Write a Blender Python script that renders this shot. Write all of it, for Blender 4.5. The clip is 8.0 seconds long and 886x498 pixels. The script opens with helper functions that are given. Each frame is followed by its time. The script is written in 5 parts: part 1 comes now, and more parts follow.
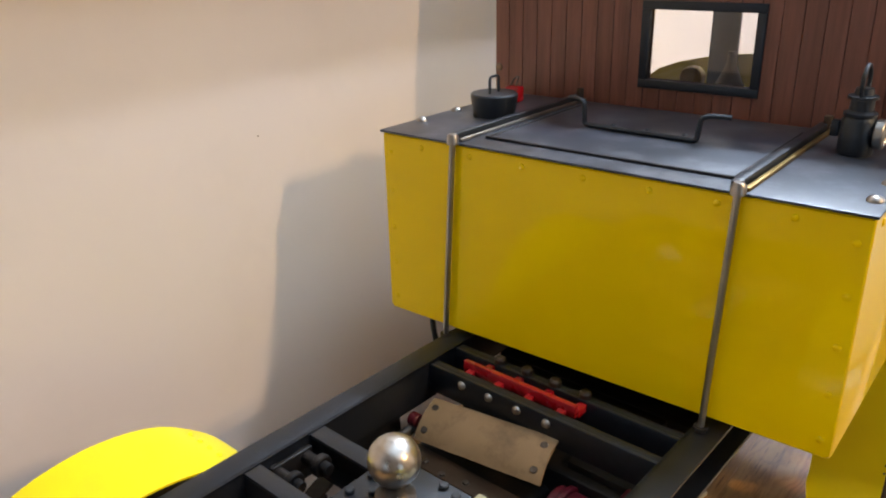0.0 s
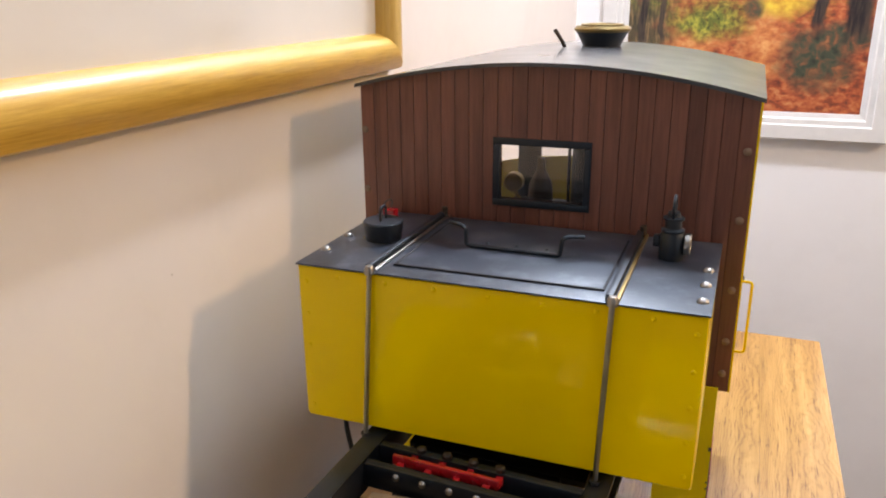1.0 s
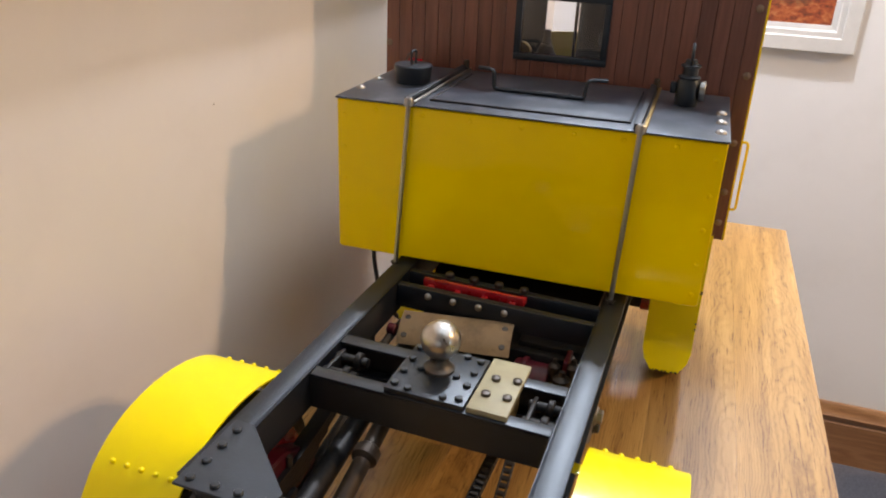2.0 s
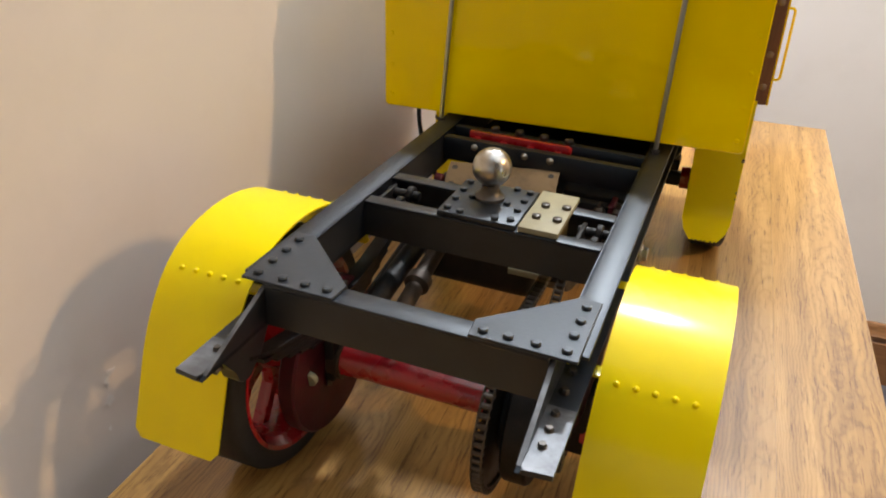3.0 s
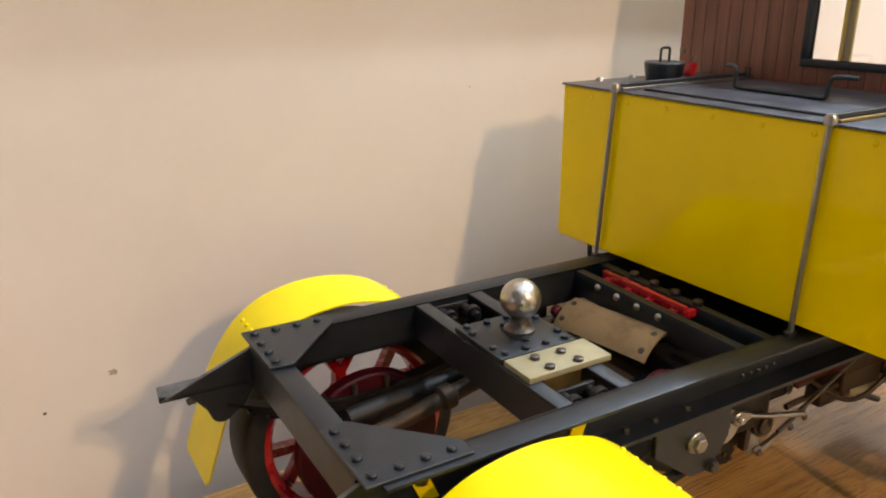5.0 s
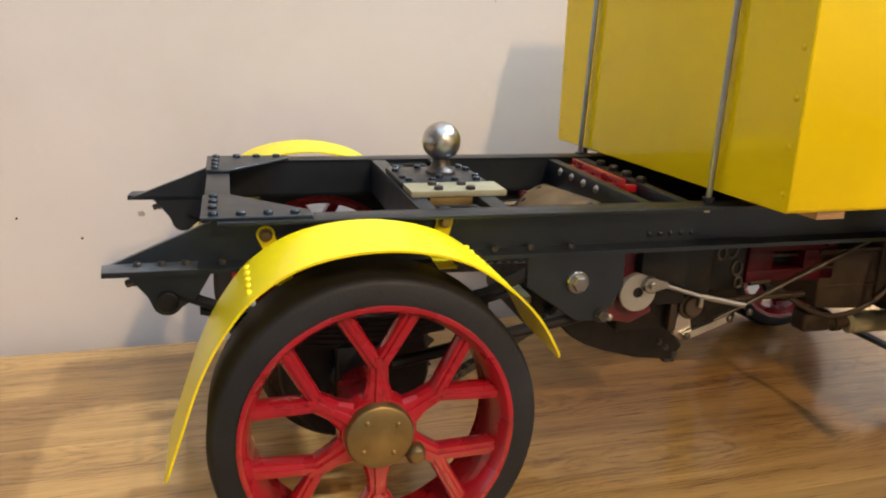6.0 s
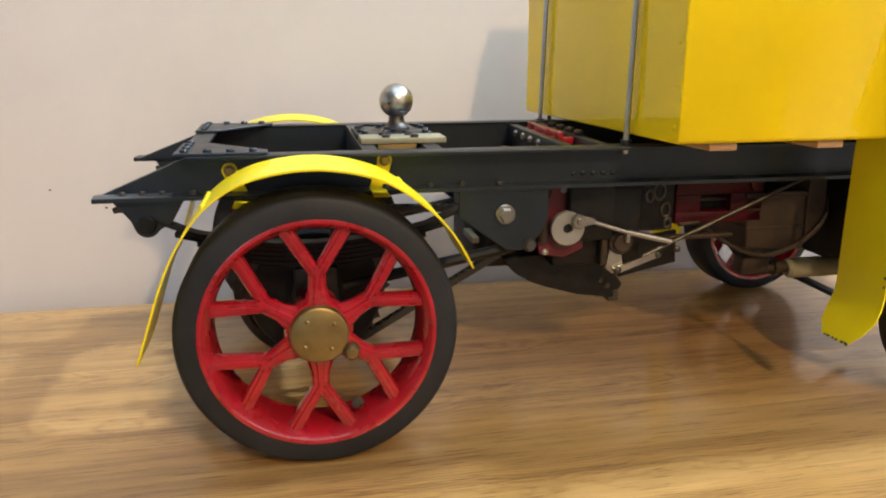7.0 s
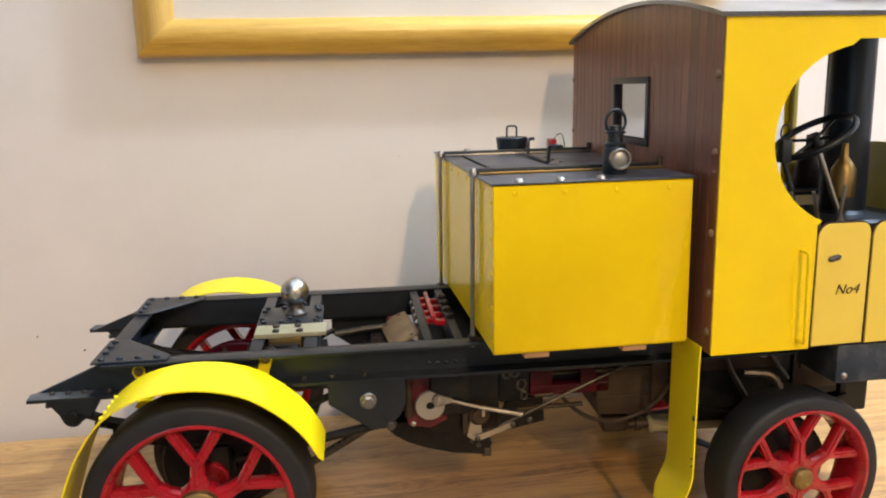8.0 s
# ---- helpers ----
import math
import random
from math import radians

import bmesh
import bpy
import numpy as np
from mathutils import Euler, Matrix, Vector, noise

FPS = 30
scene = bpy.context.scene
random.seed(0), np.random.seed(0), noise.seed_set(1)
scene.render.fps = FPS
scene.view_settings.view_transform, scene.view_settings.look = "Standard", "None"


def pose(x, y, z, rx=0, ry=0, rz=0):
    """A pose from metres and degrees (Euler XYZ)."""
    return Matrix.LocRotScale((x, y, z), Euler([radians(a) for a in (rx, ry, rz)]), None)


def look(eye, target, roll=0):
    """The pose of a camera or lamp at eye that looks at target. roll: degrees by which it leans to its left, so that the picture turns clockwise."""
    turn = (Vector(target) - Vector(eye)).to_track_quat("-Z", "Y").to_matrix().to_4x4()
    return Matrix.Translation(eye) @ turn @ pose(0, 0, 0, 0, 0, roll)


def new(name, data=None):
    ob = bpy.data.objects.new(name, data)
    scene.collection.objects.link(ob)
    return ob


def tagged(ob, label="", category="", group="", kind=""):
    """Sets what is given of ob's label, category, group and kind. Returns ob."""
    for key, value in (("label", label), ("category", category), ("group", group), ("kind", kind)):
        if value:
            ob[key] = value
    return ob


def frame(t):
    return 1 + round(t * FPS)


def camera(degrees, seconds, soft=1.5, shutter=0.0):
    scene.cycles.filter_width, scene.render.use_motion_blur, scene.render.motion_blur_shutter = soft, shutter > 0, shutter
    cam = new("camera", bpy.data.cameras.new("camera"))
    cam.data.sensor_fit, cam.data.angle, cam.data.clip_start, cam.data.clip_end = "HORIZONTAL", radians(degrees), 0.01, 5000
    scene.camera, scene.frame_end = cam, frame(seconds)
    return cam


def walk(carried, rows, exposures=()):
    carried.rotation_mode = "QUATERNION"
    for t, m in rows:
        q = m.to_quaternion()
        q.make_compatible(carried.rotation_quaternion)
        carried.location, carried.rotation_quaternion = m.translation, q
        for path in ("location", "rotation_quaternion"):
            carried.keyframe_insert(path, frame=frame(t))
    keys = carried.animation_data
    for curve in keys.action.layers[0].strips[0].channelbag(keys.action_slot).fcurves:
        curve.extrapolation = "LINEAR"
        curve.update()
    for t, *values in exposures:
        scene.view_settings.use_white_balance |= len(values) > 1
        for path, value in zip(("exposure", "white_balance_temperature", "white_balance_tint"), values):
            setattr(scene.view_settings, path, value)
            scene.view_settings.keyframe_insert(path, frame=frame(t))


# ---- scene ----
METRE = 0.70                  # metres to one unit of the plan


def metres(p):
    return tuple(c * METRE for c in p)


cam = camera(59.2, 8.0, soft=2.0)
PATH = [
    (0, (0.278, -0.495, 0.586), (-0.909, 0.934, -0.157), -1.4),
    (0.2, (0.263, -0.486, 0.589), (-0.829, 1.014, -0.157), -1.2),
    (0.5, (0.246, -0.499, 0.624), (-0.698, 1.106, -0.106), -0.8),
    (0.7, (0.231, -0.556, 0.674), (-0.585, 1.14, -0.003), -0.6),
    (1, (0.21, -0.645, 0.69), (-0.478, 1.124, 0.059), -0.5),
    (1.2, (0.195, -0.685, 0.684), (-0.429, 1.11, 0.062), -0.1),
    (1.5, (0.18, -0.714, 0.676), (-0.393, 1.081, 0.007), 0.8),
    (1.8, (0.166, -0.739, 0.637), (-0.383, 1.04, -0.094), 1.7),
    (2, (0.162, -0.753, 0.618), (-0.385, 0.993, -0.187), 2.5),
    (2.2, (0.159, -0.767, 0.606), (-0.394, 0.957, -0.246), 2.7),
    (3.3, (0.166, -0.826, 0.522), (-0.445, 0.831, -0.417), 1.3),
    (3.5, (0.179, -0.829, 0.525), (-0.464, 0.823, -0.4), 0.9),
    (4, (0.248, -0.794, 0.545), (-0.607, 0.801, -0.307), 0.1),
    (4.2, (0.285, -0.75, 0.537), (-0.749, 0.754, -0.282), -0.3),
    (5.3, (0.542, -0.545, 0.525), (-1.162, 0.322, -0.063), 0.8),
    (5.5, (0.576, -0.522, 0.494), (-1.166, 0.278, -0.074), 1.4),
    (5.6, (0.580, -0.500, 0.472), (-1.183, 0.262, -0.088), 1.6),
    (5.7, (0.594, -0.475, 0.433), (-1.196, 0.235, -0.107), 1.8),
    (5.8, (0.613, -0.453, 0.418), (-1.190, 0.205, -0.143), 1.9),
    (6, (0.66, -0.404, 0.377), (-1.18, 0.161, -0.166), 1.8),
    (6.2, (0.699, -0.373, 0.352), (-1.154, 0.153, -0.186), 1.8),
    (6.5, (0.764, -0.343, 0.32), (-1.112, 0.115, -0.201), 1.2),
    (7, (0.792, -0.332, 0.329), (-1.101, 0.088, -0.162), 0.0),
    (7.2, (0.791, -0.322, 0.331), (-1.107, 0.087, -0.147), -0.6),
    (7.5, (0.813, -0.281, 0.376), (-1.097, 0.089, -0.088), -1.2),
    (7.7, (0.868, -0.223, 0.44), (-1.058, 0.118, 0.019), -1.4),
    (8, (0.931, -0.156, 0.52), (-1.007, 0.126, 0.114), -1.3),
]
BALANCE = [(0, -0.02, 6450, 8), (0.5, 0.10, 6600, 10), (1, -0.06, 6700, 11), (1.5, -0.14, 6800, 11), (2, -0.12, 6900, 10), (3.5, -0.10, 7200, 6), (4.2, -0.08, 7200, 6), (5.5, 0.10, 6500, 7), (6.5, 0.18, 5900, 2), (7.5, 0.21, 5900, 2), (8, 0.11, 6000, 4)]
walk(cam, [(t, look(metres(eye), metres(target), roll)) for t, eye, target, roll in PATH], BALANCE)

# ---------------------------------------------------------------- world, lights, exposure
TABLE = -0.0066               # the table's top; the room's floor lies below it
FLOOR, CEIL = -1.19, 2.30
WX0, WX1, WY0, WY1 = -0.326, 5.2, -4.2, 1.926

world = bpy.data.worlds.new("world")
scene.world = world
world.use_nodes = True
wn = world.node_tree
sky = wn.nodes.new("ShaderNodeTexSky")
sky.sky_type, sky.sun_disc = "NISHITA", False
sky.sun_elevation, sky.sun_rotation = radians(30), radians(90)
wn.nodes["Background"].inputs[1].default_value = 0.1
wn.links.new(sky.outputs[0], wn.nodes["Background"].inputs[0])


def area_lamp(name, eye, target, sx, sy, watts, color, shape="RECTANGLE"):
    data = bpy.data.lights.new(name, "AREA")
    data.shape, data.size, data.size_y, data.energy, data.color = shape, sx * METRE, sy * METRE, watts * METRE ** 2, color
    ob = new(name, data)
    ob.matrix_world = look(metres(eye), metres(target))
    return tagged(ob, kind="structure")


area_lamp("downlight_east", (3.06, 0.40, 2.285), (3.06, 0.40, 0), 0.10, 0.10, 56, (1.0, 0.65, 0.33), "DISK")
area_lamp("downlight_east", (3.50, 0.43, 2.285), (3.50, 0.43, 0), 0.10, 0.10, 56, (1.0, 0.65, 0.33), "DISK")
# added cool panel, stands in for light bounced off the ceiling
area_lamp("ceiling_fill", (1.10, 0.40, 2.285), (1.10, 0.40, 0), 2.6, 2.9, 36, (0.64, 0.80, 1.0))
area_lamp("downlight_north", (0.12, 1.30, 2.285), (0.12, 1.30, 0), 0.14, 0.14, 70, (0.80, 0.86, 1.0), "DISK")
# two added cool fill lamps out of view; no windows are modelled
area_lamp("fill_east", (5.17, -1.85, 0.60), (0, -0.6, 0.3), 1.5, 1.5, 20, (0.66, 0.82, 1.0))
area_lamp("fill_south", (0.33, -4.17, 0.60), (0, 0, 0.3), 1.5, 1.5, 6, (0.62, 0.80, 1.0))


# ---------------------------------------------------------------- materials
def plan(n, l):
    """Coordinates in units of the plan."""
    tc, k = n.new("ShaderNodeTexCoord"), n.new("ShaderNodeVectorMath")
    k.operation = "SCALE"
    k.inputs["Scale"].default_value = 1 / METRE
    l.new(tc.outputs["Object"], k.inputs[0])
    return k.outputs[0]


def shader(name, color, rough=0.5, metal=0.0, coat=0.0, vary=0.08, scale=40.0, bump=0.0, bump_scale=200.0, stretch=(1, 1, 1),
           dirt=None, dirt_scale=9.0, dirt_amount=0.35, rough_vary=0.1, per_object=0.0, spec=0.5, coat_rough=0.06, sheen_tint=(1, 1, 1)):
    m = bpy.data.materials.new(name)
    m.use_nodes = True
    nt = m.node_tree
    n, l = nt.nodes, nt.links
    b = n["Principled BSDF"]
    b.inputs["Roughness"].default_value, b.inputs["Metallic"].default_value = rough, metal
    b.inputs["Coat Weight"].default_value, b.inputs["Coat Roughness"].default_value = coat, coat_rough
    b.inputs["Specular IOR Level"].default_value = spec
    b.inputs["Specular Tint"].default_value = (*sheen_tint, 1)
    co = plan(n, l)
    mp = n.new("ShaderNodeMapping")
    mp.inputs["Scale"].default_value = stretch
    l.new(co, mp.inputs["Vector"])
    t1 = n.new("ShaderNodeTexNoise")
    t1.inputs["Scale"].default_value, t1.inputs["Detail"].default_value = scale, 6
    l.new(mp.outputs[0], t1.inputs["Vector"])
    ramp = n.new("ShaderNodeValToRGB")
    ramp.color_ramp.elements[0].position, ramp.color_ramp.elements[1].position = 0.3, 0.7
    ramp.color_ramp.elements[0].color = (*[c * (1 - vary) for c in color], 1)
    ramp.color_ramp.elements[1].color = (*[min(1, c * (1 + vary)) for c in color], 1)
    l.new(t1.outputs[0], ramp.inputs[0])
    out = ramp.outputs[0]
    if dirt:
        t2 = n.new("ShaderNodeTexNoise")
        t2.inputs["Scale"].default_value, t2.inputs["Detail"].default_value = dirt_scale, 8
        t2.inputs["Roughness"].default_value = 0.65
        l.new(co, t2.inputs["Vector"])
        r2 = n.new("ShaderNodeValToRGB")
        r2.color_ramp.elements[0].position, r2.color_ramp.elements[1].position = 0.48, 0.72
        r2.color_ramp.elements[1].color = (dirt_amount, dirt_amount, dirt_amount, 1)
        l.new(t2.outputs[0], r2.inputs[0])
        mx = n.new("ShaderNodeMixRGB")
        mx.inputs[2].default_value = (*dirt, 1)
        l.new(r2.outputs[0], mx.inputs[0])
        l.new(out, mx.inputs[1])
        out = mx.outputs[0]
    if per_object:
        info = n.new("ShaderNodeObjectInfo")
        hsv = n.new("ShaderNodeHueSaturation")
        mr = n.new("ShaderNodeMapRange")
        mr.inputs["To Min"].default_value, mr.inputs["To Max"].default_value = 1 - per_object, 1 + per_object
        l.new(info.outputs["Random"], mr.inputs["Value"])
        l.new(mr.outputs[0], hsv.inputs["Value"])
        l.new(out, hsv.inputs["Color"])
        out = hsv.outputs[0]
    l.new(out, b.inputs["Base Color"])
    rr = n.new("ShaderNodeMapRange")
    rr.inputs["To Min"].default_value, rr.inputs["To Max"].default_value = max(0.02, rough - rough_vary), min(1, rough + rough_vary)
    l.new(t1.outputs[0], rr.inputs["Value"])
    l.new(rr.outputs[0], b.inputs["Roughness"])
    if bump:
        t3 = n.new("ShaderNodeTexNoise")
        t3.inputs["Scale"].default_value, t3.inputs["Detail"].default_value = bump_scale, 4
        l.new(mp.outputs[0], t3.inputs["Vector"])
        bp = n.new("ShaderNodeBump")
        bp.inputs["Strength"].default_value, bp.inputs["Distance"].default_value = bump, 0.001 * METRE
        l.new(t3.outputs[0], bp.inputs["Height"])
        l.new(bp.outputs[0], b.inputs["Normal"])
    return m


def wood(name, dark, light, scale=18.0, stretch=(1, 0.06, 1), rough=0.4, coat=0.2, per_object=True, bump=0.15, figure=6.0):
    """Grain that runs along the axis with the small stretch; each board takes its own stretch of it."""
    m = bpy.data.materials.new(name)
    m.use_nodes = True
    nt = m.node_tree
    n, l = nt.nodes, nt.links
    b = n["Principled BSDF"]
    b.inputs["Roughness"].default_value = rough
    b.inputs["Coat Weight"].default_value, b.inputs["Coat Roughness"].default_value = coat, 0.22
    co, mp, info = plan(n, l), n.new("ShaderNodeMapping"), n.new("ShaderNodeObjectInfo")
    mp.inputs["Scale"].default_value = stretch
    add = n.new("ShaderNodeVectorMath")
    add.operation = "ADD"
    mul = n.new("ShaderNodeVectorMath")
    mul.operation = "SCALE"
    mul.inputs[0].default_value = (3.1, 5.7, 2.3)
    l.new(info.outputs["Random"], mul.inputs["Scale"])
    l.new(co, mp.inputs["Vector"])
    l.new(mp.outputs[0], add.inputs[0])
    l.new(mul.outputs[0], add.inputs[1])
    big = n.new("ShaderNodeTexNoise")
    big.inputs["Scale"].default_value, big.inputs["Detail"].default_value, big.inputs["Distortion"].default_value = scale, 3, 0.6
    l.new(add.outputs[0], big.inputs["Vector"])
    rings = n.new("ShaderNodeMath")
    rings.operation = "MULTIPLY"
    rings.inputs[1].default_value = figure
    l.new(big.outputs[0], rings.inputs[0])
    frac = n.new("ShaderNodeMath")
    frac.operation = "PINGPONG"
    frac.inputs[1].default_value = 0.5
    l.new(rings.outputs[0], frac.inputs[0])
    fine = n.new("ShaderNodeTexNoise")
    fine.inputs["Scale"].default_value, fine.inputs["Detail"].default_value, fine.inputs["Roughness"].default_value = scale * 16, 6, 0.7
    l.new(add.outputs[0], fine.inputs["Vector"])
    mixv = n.new("ShaderNodeMath")
    mixv.operation = "MULTIPLY_ADD"
    mixv.inputs[1].default_value = 0.55
    l.new(frac.outputs[0], mixv.inputs[0])
    half = n.new("ShaderNodeMath")
    half.operation = "MULTIPLY"
    half.inputs[1].default_value = 0.75
    l.new(fine.outputs[0], half.inputs[0])
    l.new(half.outputs[0], mixv.inputs[2])
    ramp = n.new("ShaderNodeValToRGB")
    ramp.color_ramp.elements[0].position, ramp.color_ramp.elements[1].position = 0.28, 0.72
    ramp.color_ramp.elements[0].color, ramp.color_ramp.elements[1].color = (*dark, 1), (*light, 1)
    l.new(mixv.outputs[0], ramp.inputs[0])
    hsv = n.new("ShaderNodeHueSaturation")
    mr = n.new("ShaderNodeMapRange")
    mr.inputs["To Min"].default_value, mr.inputs["To Max"].default_value = (0.88, 1.1) if per_object else (1, 1)
    l.new(info.outputs["Random"], mr.inputs["Value"])
    l.new(mr.outputs[0], hsv.inputs["Value"])
    l.new(ramp.outputs[0], hsv.inputs["Color"])
    l.new(hsv.outputs[0], b.inputs["Base Color"])
    bp = n.new("ShaderNodeBump")
    bp.inputs["Strength"].default_value, bp.inputs["Distance"].default_value = bump, 0.0006 * METRE
    l.new(fine.outputs[0], bp.inputs["Height"])
    l.new(bp.outputs[0], b.inputs["Normal"])
    return m


def oak():
    """Boards cut through the rings of a trunk: arched figure down the middle, straight grain at the sides, short pores."""
    m = bpy.data.materials.new("oak_boards")
    m.use_nodes = True
    n, l = m.node_tree.nodes, m.node_tree.links
    b = n["Principled BSDF"]
    b.inputs["Roughness"].default_value = 0.3
    b.inputs["Coat Weight"].default_value, b.inputs["Coat Roughness"].default_value = 0.62, 0.10
    co, info, sep = plan(n, l), n.new("ShaderNodeObjectInfo"), n.new("ShaderNodeSeparateXYZ")
    l.new(co, sep.inputs[0])

    def calc(op, *args):
        k = n.new("ShaderNodeMath")
        k.operation = op
        for i, v in enumerate(args):
            if isinstance(v, (int, float)):
                k.inputs[i].default_value = v
            else:
                l.new(v, k.inputs[i])
        return k.outputs[0]

    shift = n.new("ShaderNodeVectorMath")
    shift.operation = "SCALE"
    shift.inputs[0].default_value = (7.3, 11.9, 3.7)
    l.new(info.outputs["Random"], shift.inputs["Scale"])
    place = n.new("ShaderNodeVectorMath")
    place.operation = "ADD"
    l.new(co, place.inputs[0])
    l.new(shift.outputs[0], place.inputs[1])

    def grain(scale, stretch, detail=4, rough=0.5, dist=0.0):
        mp, t = n.new("ShaderNodeMapping"), n.new("ShaderNodeTexNoise")
        mp.inputs["Scale"].default_value = stretch
        l.new(place.outputs[0], mp.inputs[0])
        l.new(mp.outputs[0], t.inputs["Vector"])
        t.inputs["Scale"].default_value, t.inputs["Detail"].default_value = scale, detail
        t.inputs["Roughness"].default_value, t.inputs["Distortion"].default_value = rough, dist
        return t.outputs[0]

    off = calc("MULTIPLY", calc("SUBTRACT", info.outputs["Random"], 0.5), 0.11)
    x = calc("ADD", sep.outputs[0], off)
    bowl = calc("MULTIPLY", calc("MULTIPLY", x, x), 2600.0)
    run = calc("MULTIPLY", sep.outputs[1], 5.0)
    wob = calc("MULTIPLY", grain(7.0, (2.2, 1.0, 1.0), 5, 0.55), 8.0)
    d = calc("ADD", calc("ADD", bowl, run), wob)
    ringv = calc("PINGPONG", d, 0.5)
    sharp = calc("POWER", calc("MULTIPLY", ringv, 2.0), 2.2)
    pores = grain(420.0, (1.0, 0.045, 1.0), 3, 0.7)
    poremask = n.new("ShaderNodeMapRange")
    poremask.inputs["From Min"].default_value, poremask.inputs["From Max"].default_value = 0.56, 0.70
    l.new(pores, poremask.inputs["Value"])
    streak = grain(60.0, (1.0, 0.05, 1.0), 5, 0.65)
    cloud = grain(4.0, (1.0, 0.35, 1.0), 4, 0.5)
    v = calc("ADD", calc("MULTIPLY", sharp, 0.15), calc("MULTIPLY", streak, 0.84))
    v = calc("ADD", v, calc("MULTIPLY", cloud, 0.48))
    v = calc("ADD", v, calc("MULTIPLY", poremask.outputs[0], 0.34))
    ramp = n.new("ShaderNodeValToRGB")
    ramp.color_ramp.elements[0].position, ramp.color_ramp.elements[0].color = 0.36, (0.64, 0.400, 0.147, 1)
    ramp.color_ramp.elements[1].position, ramp.color_ramp.elements[1].color = 1.02, (0.18, 0.083, 0.025, 1)
    ramp.color_ramp.elements.new(0.68).color = (0.46, 0.258, 0.077, 1)
    l.new(v, ramp.inputs[0])
    hsv, mr = n.new("ShaderNodeHueSaturation"), n.new("ShaderNodeMapRange")
    mr.inputs["To Min"].default_value, mr.inputs["To Max"].default_value = 0.9, 1.12
    l.new(info.outputs["Random"], mr.inputs["Value"])
    l.new(mr.outputs[0], hsv.inputs["Value"])
    l.new(ramp.outputs[0], hsv.inputs["Color"])
    l.new(hsv.outputs[0], b.inputs["Base Color"])
    bp = n.new("ShaderNodeBump")
    bp.inputs["Strength"].default_value, bp.inputs["Distance"].default_value, bp.invert = 0.12, 0.0005 * METRE, True
    l.new(poremask.outputs[0], bp.inputs["Height"])
    l.new(bp.outputs[0], b.inputs["Normal"])
    # the varnish follows the grain a little
    lac = n.new("ShaderNodeBump")
    lac.inputs["Strength"].default_value, lac.inputs["Distance"].default_value = 0.25, 0.0005 * METRE
    l.new(streak, lac.inputs["Height"])
    l.new(lac.outputs[0], b.inputs["Coat Normal"])
    return m


YELLOW = shader("yellow_paint", (0.98, 0.70, 0.0), 0.32, coat=0.52, coat_rough=0.03, spec=0.05, vary=0.025, scale=14, bump=0.012, bump_scale=60, rough_vary=0.05)
YELLOW_GUARD = shader("lemon_yellow_paint", (0.95, 0.76, 0.0), 0.42, coat=0.35, coat_rough=0.17, spec=0.25, vary=0.03, scale=14, bump=0.02, bump_scale=60, dirt=(0.80, 0.58, 0.02), dirt_scale=12, dirt_amount=0.25, rough_vary=0.06)
YELLOW_DOOR = shader("yellow_door_paint", (0.88, 0.64, 0.06), 0.34, coat=0.7, vary=0.03, scale=20, rough_vary=0.05)
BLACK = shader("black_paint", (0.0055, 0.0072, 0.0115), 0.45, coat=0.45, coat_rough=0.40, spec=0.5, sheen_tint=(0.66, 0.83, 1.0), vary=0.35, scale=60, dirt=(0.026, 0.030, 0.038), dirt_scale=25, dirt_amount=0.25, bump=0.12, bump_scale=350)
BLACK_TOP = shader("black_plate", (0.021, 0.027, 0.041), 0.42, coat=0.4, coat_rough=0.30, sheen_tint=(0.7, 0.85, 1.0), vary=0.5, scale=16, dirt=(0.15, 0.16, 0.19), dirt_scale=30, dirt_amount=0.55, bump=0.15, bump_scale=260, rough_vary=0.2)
ROOF = shader("dark_roof_sheet", (0.035, 0.038, 0.045), 0.32, coat=0.8, coat_rough=0.18, vary=0.25, scale=18, dirt=(0.10, 0.10, 0.11), dirt_scale=12, dirt_amount=0.3, bump=0.06, bump_scale=120)
SCREW = shader("dull_screw_head", (0.24, 0.165, 0.115), 0.45, metal=0.3, vary=0.2, scale=90)
GRIME = shader("oily_black_iron", (0.0055, 0.0055, 0.0068), 0.5, metal=0.1, spec=0.35, vary=0.5, scale=80, dirt=(0.022, 0.015, 0.010), dirt_scale=40, dirt_amount=0.5, bump=0.3, bump_scale=300)
RED = shader("red_paint", (0.40, 0.007, 0.016), 0.28, coat=0.6, vary=0.12, scale=35, dirt=(0.10, 0.02, 0.015), dirt_scale=30, dirt_amount=0.45, bump=0.1, bump_scale=140)
RED_OLD = shader("worn_red_paint", (0.11, 0.006, 0.014), 0.45, vary=0.2, scale=50, dirt=(0.03, 0.01, 0.01), dirt_scale=45, dirt_amount=0.7, bump=0.2)
MAROON = shader("dark_maroon_paint", (0.055, 0.0017, 0.008), 0.42, spec=0.25, vary=0.25, scale=50, dirt=(0.022, 0.003, 0.006), dirt_scale=45, dirt_amount=0.6, bump=0.2)
PALE_STEEL = shader("pale_grey_steel", (0.17, 0.18, 0.195), 0.5, metal=0.7, vary=0.35, scale=60, dirt=(0.045, 0.045, 0.05), dirt_scale=45, dirt_amount=0.8, bump=0.2)
RUBBER = shader("black_rubber", (0.0095, 0.010, 0.0125), 0.58, vary=0.25, scale=50, dirt=(0.040, 0.041, 0.046), dirt_scale=18, dirt_amount=0.3, bump=0.25, bump_scale=400)
STEEL = shader("brushed_steel", (0.40, 0.385, 0.36), 0.34, metal=1.0, vary=0.08, scale=60, bump=0.08, bump_scale=250, dirt=(0.22, 0.19, 0.16), dirt_scale=35, dirt_amount=0.35)
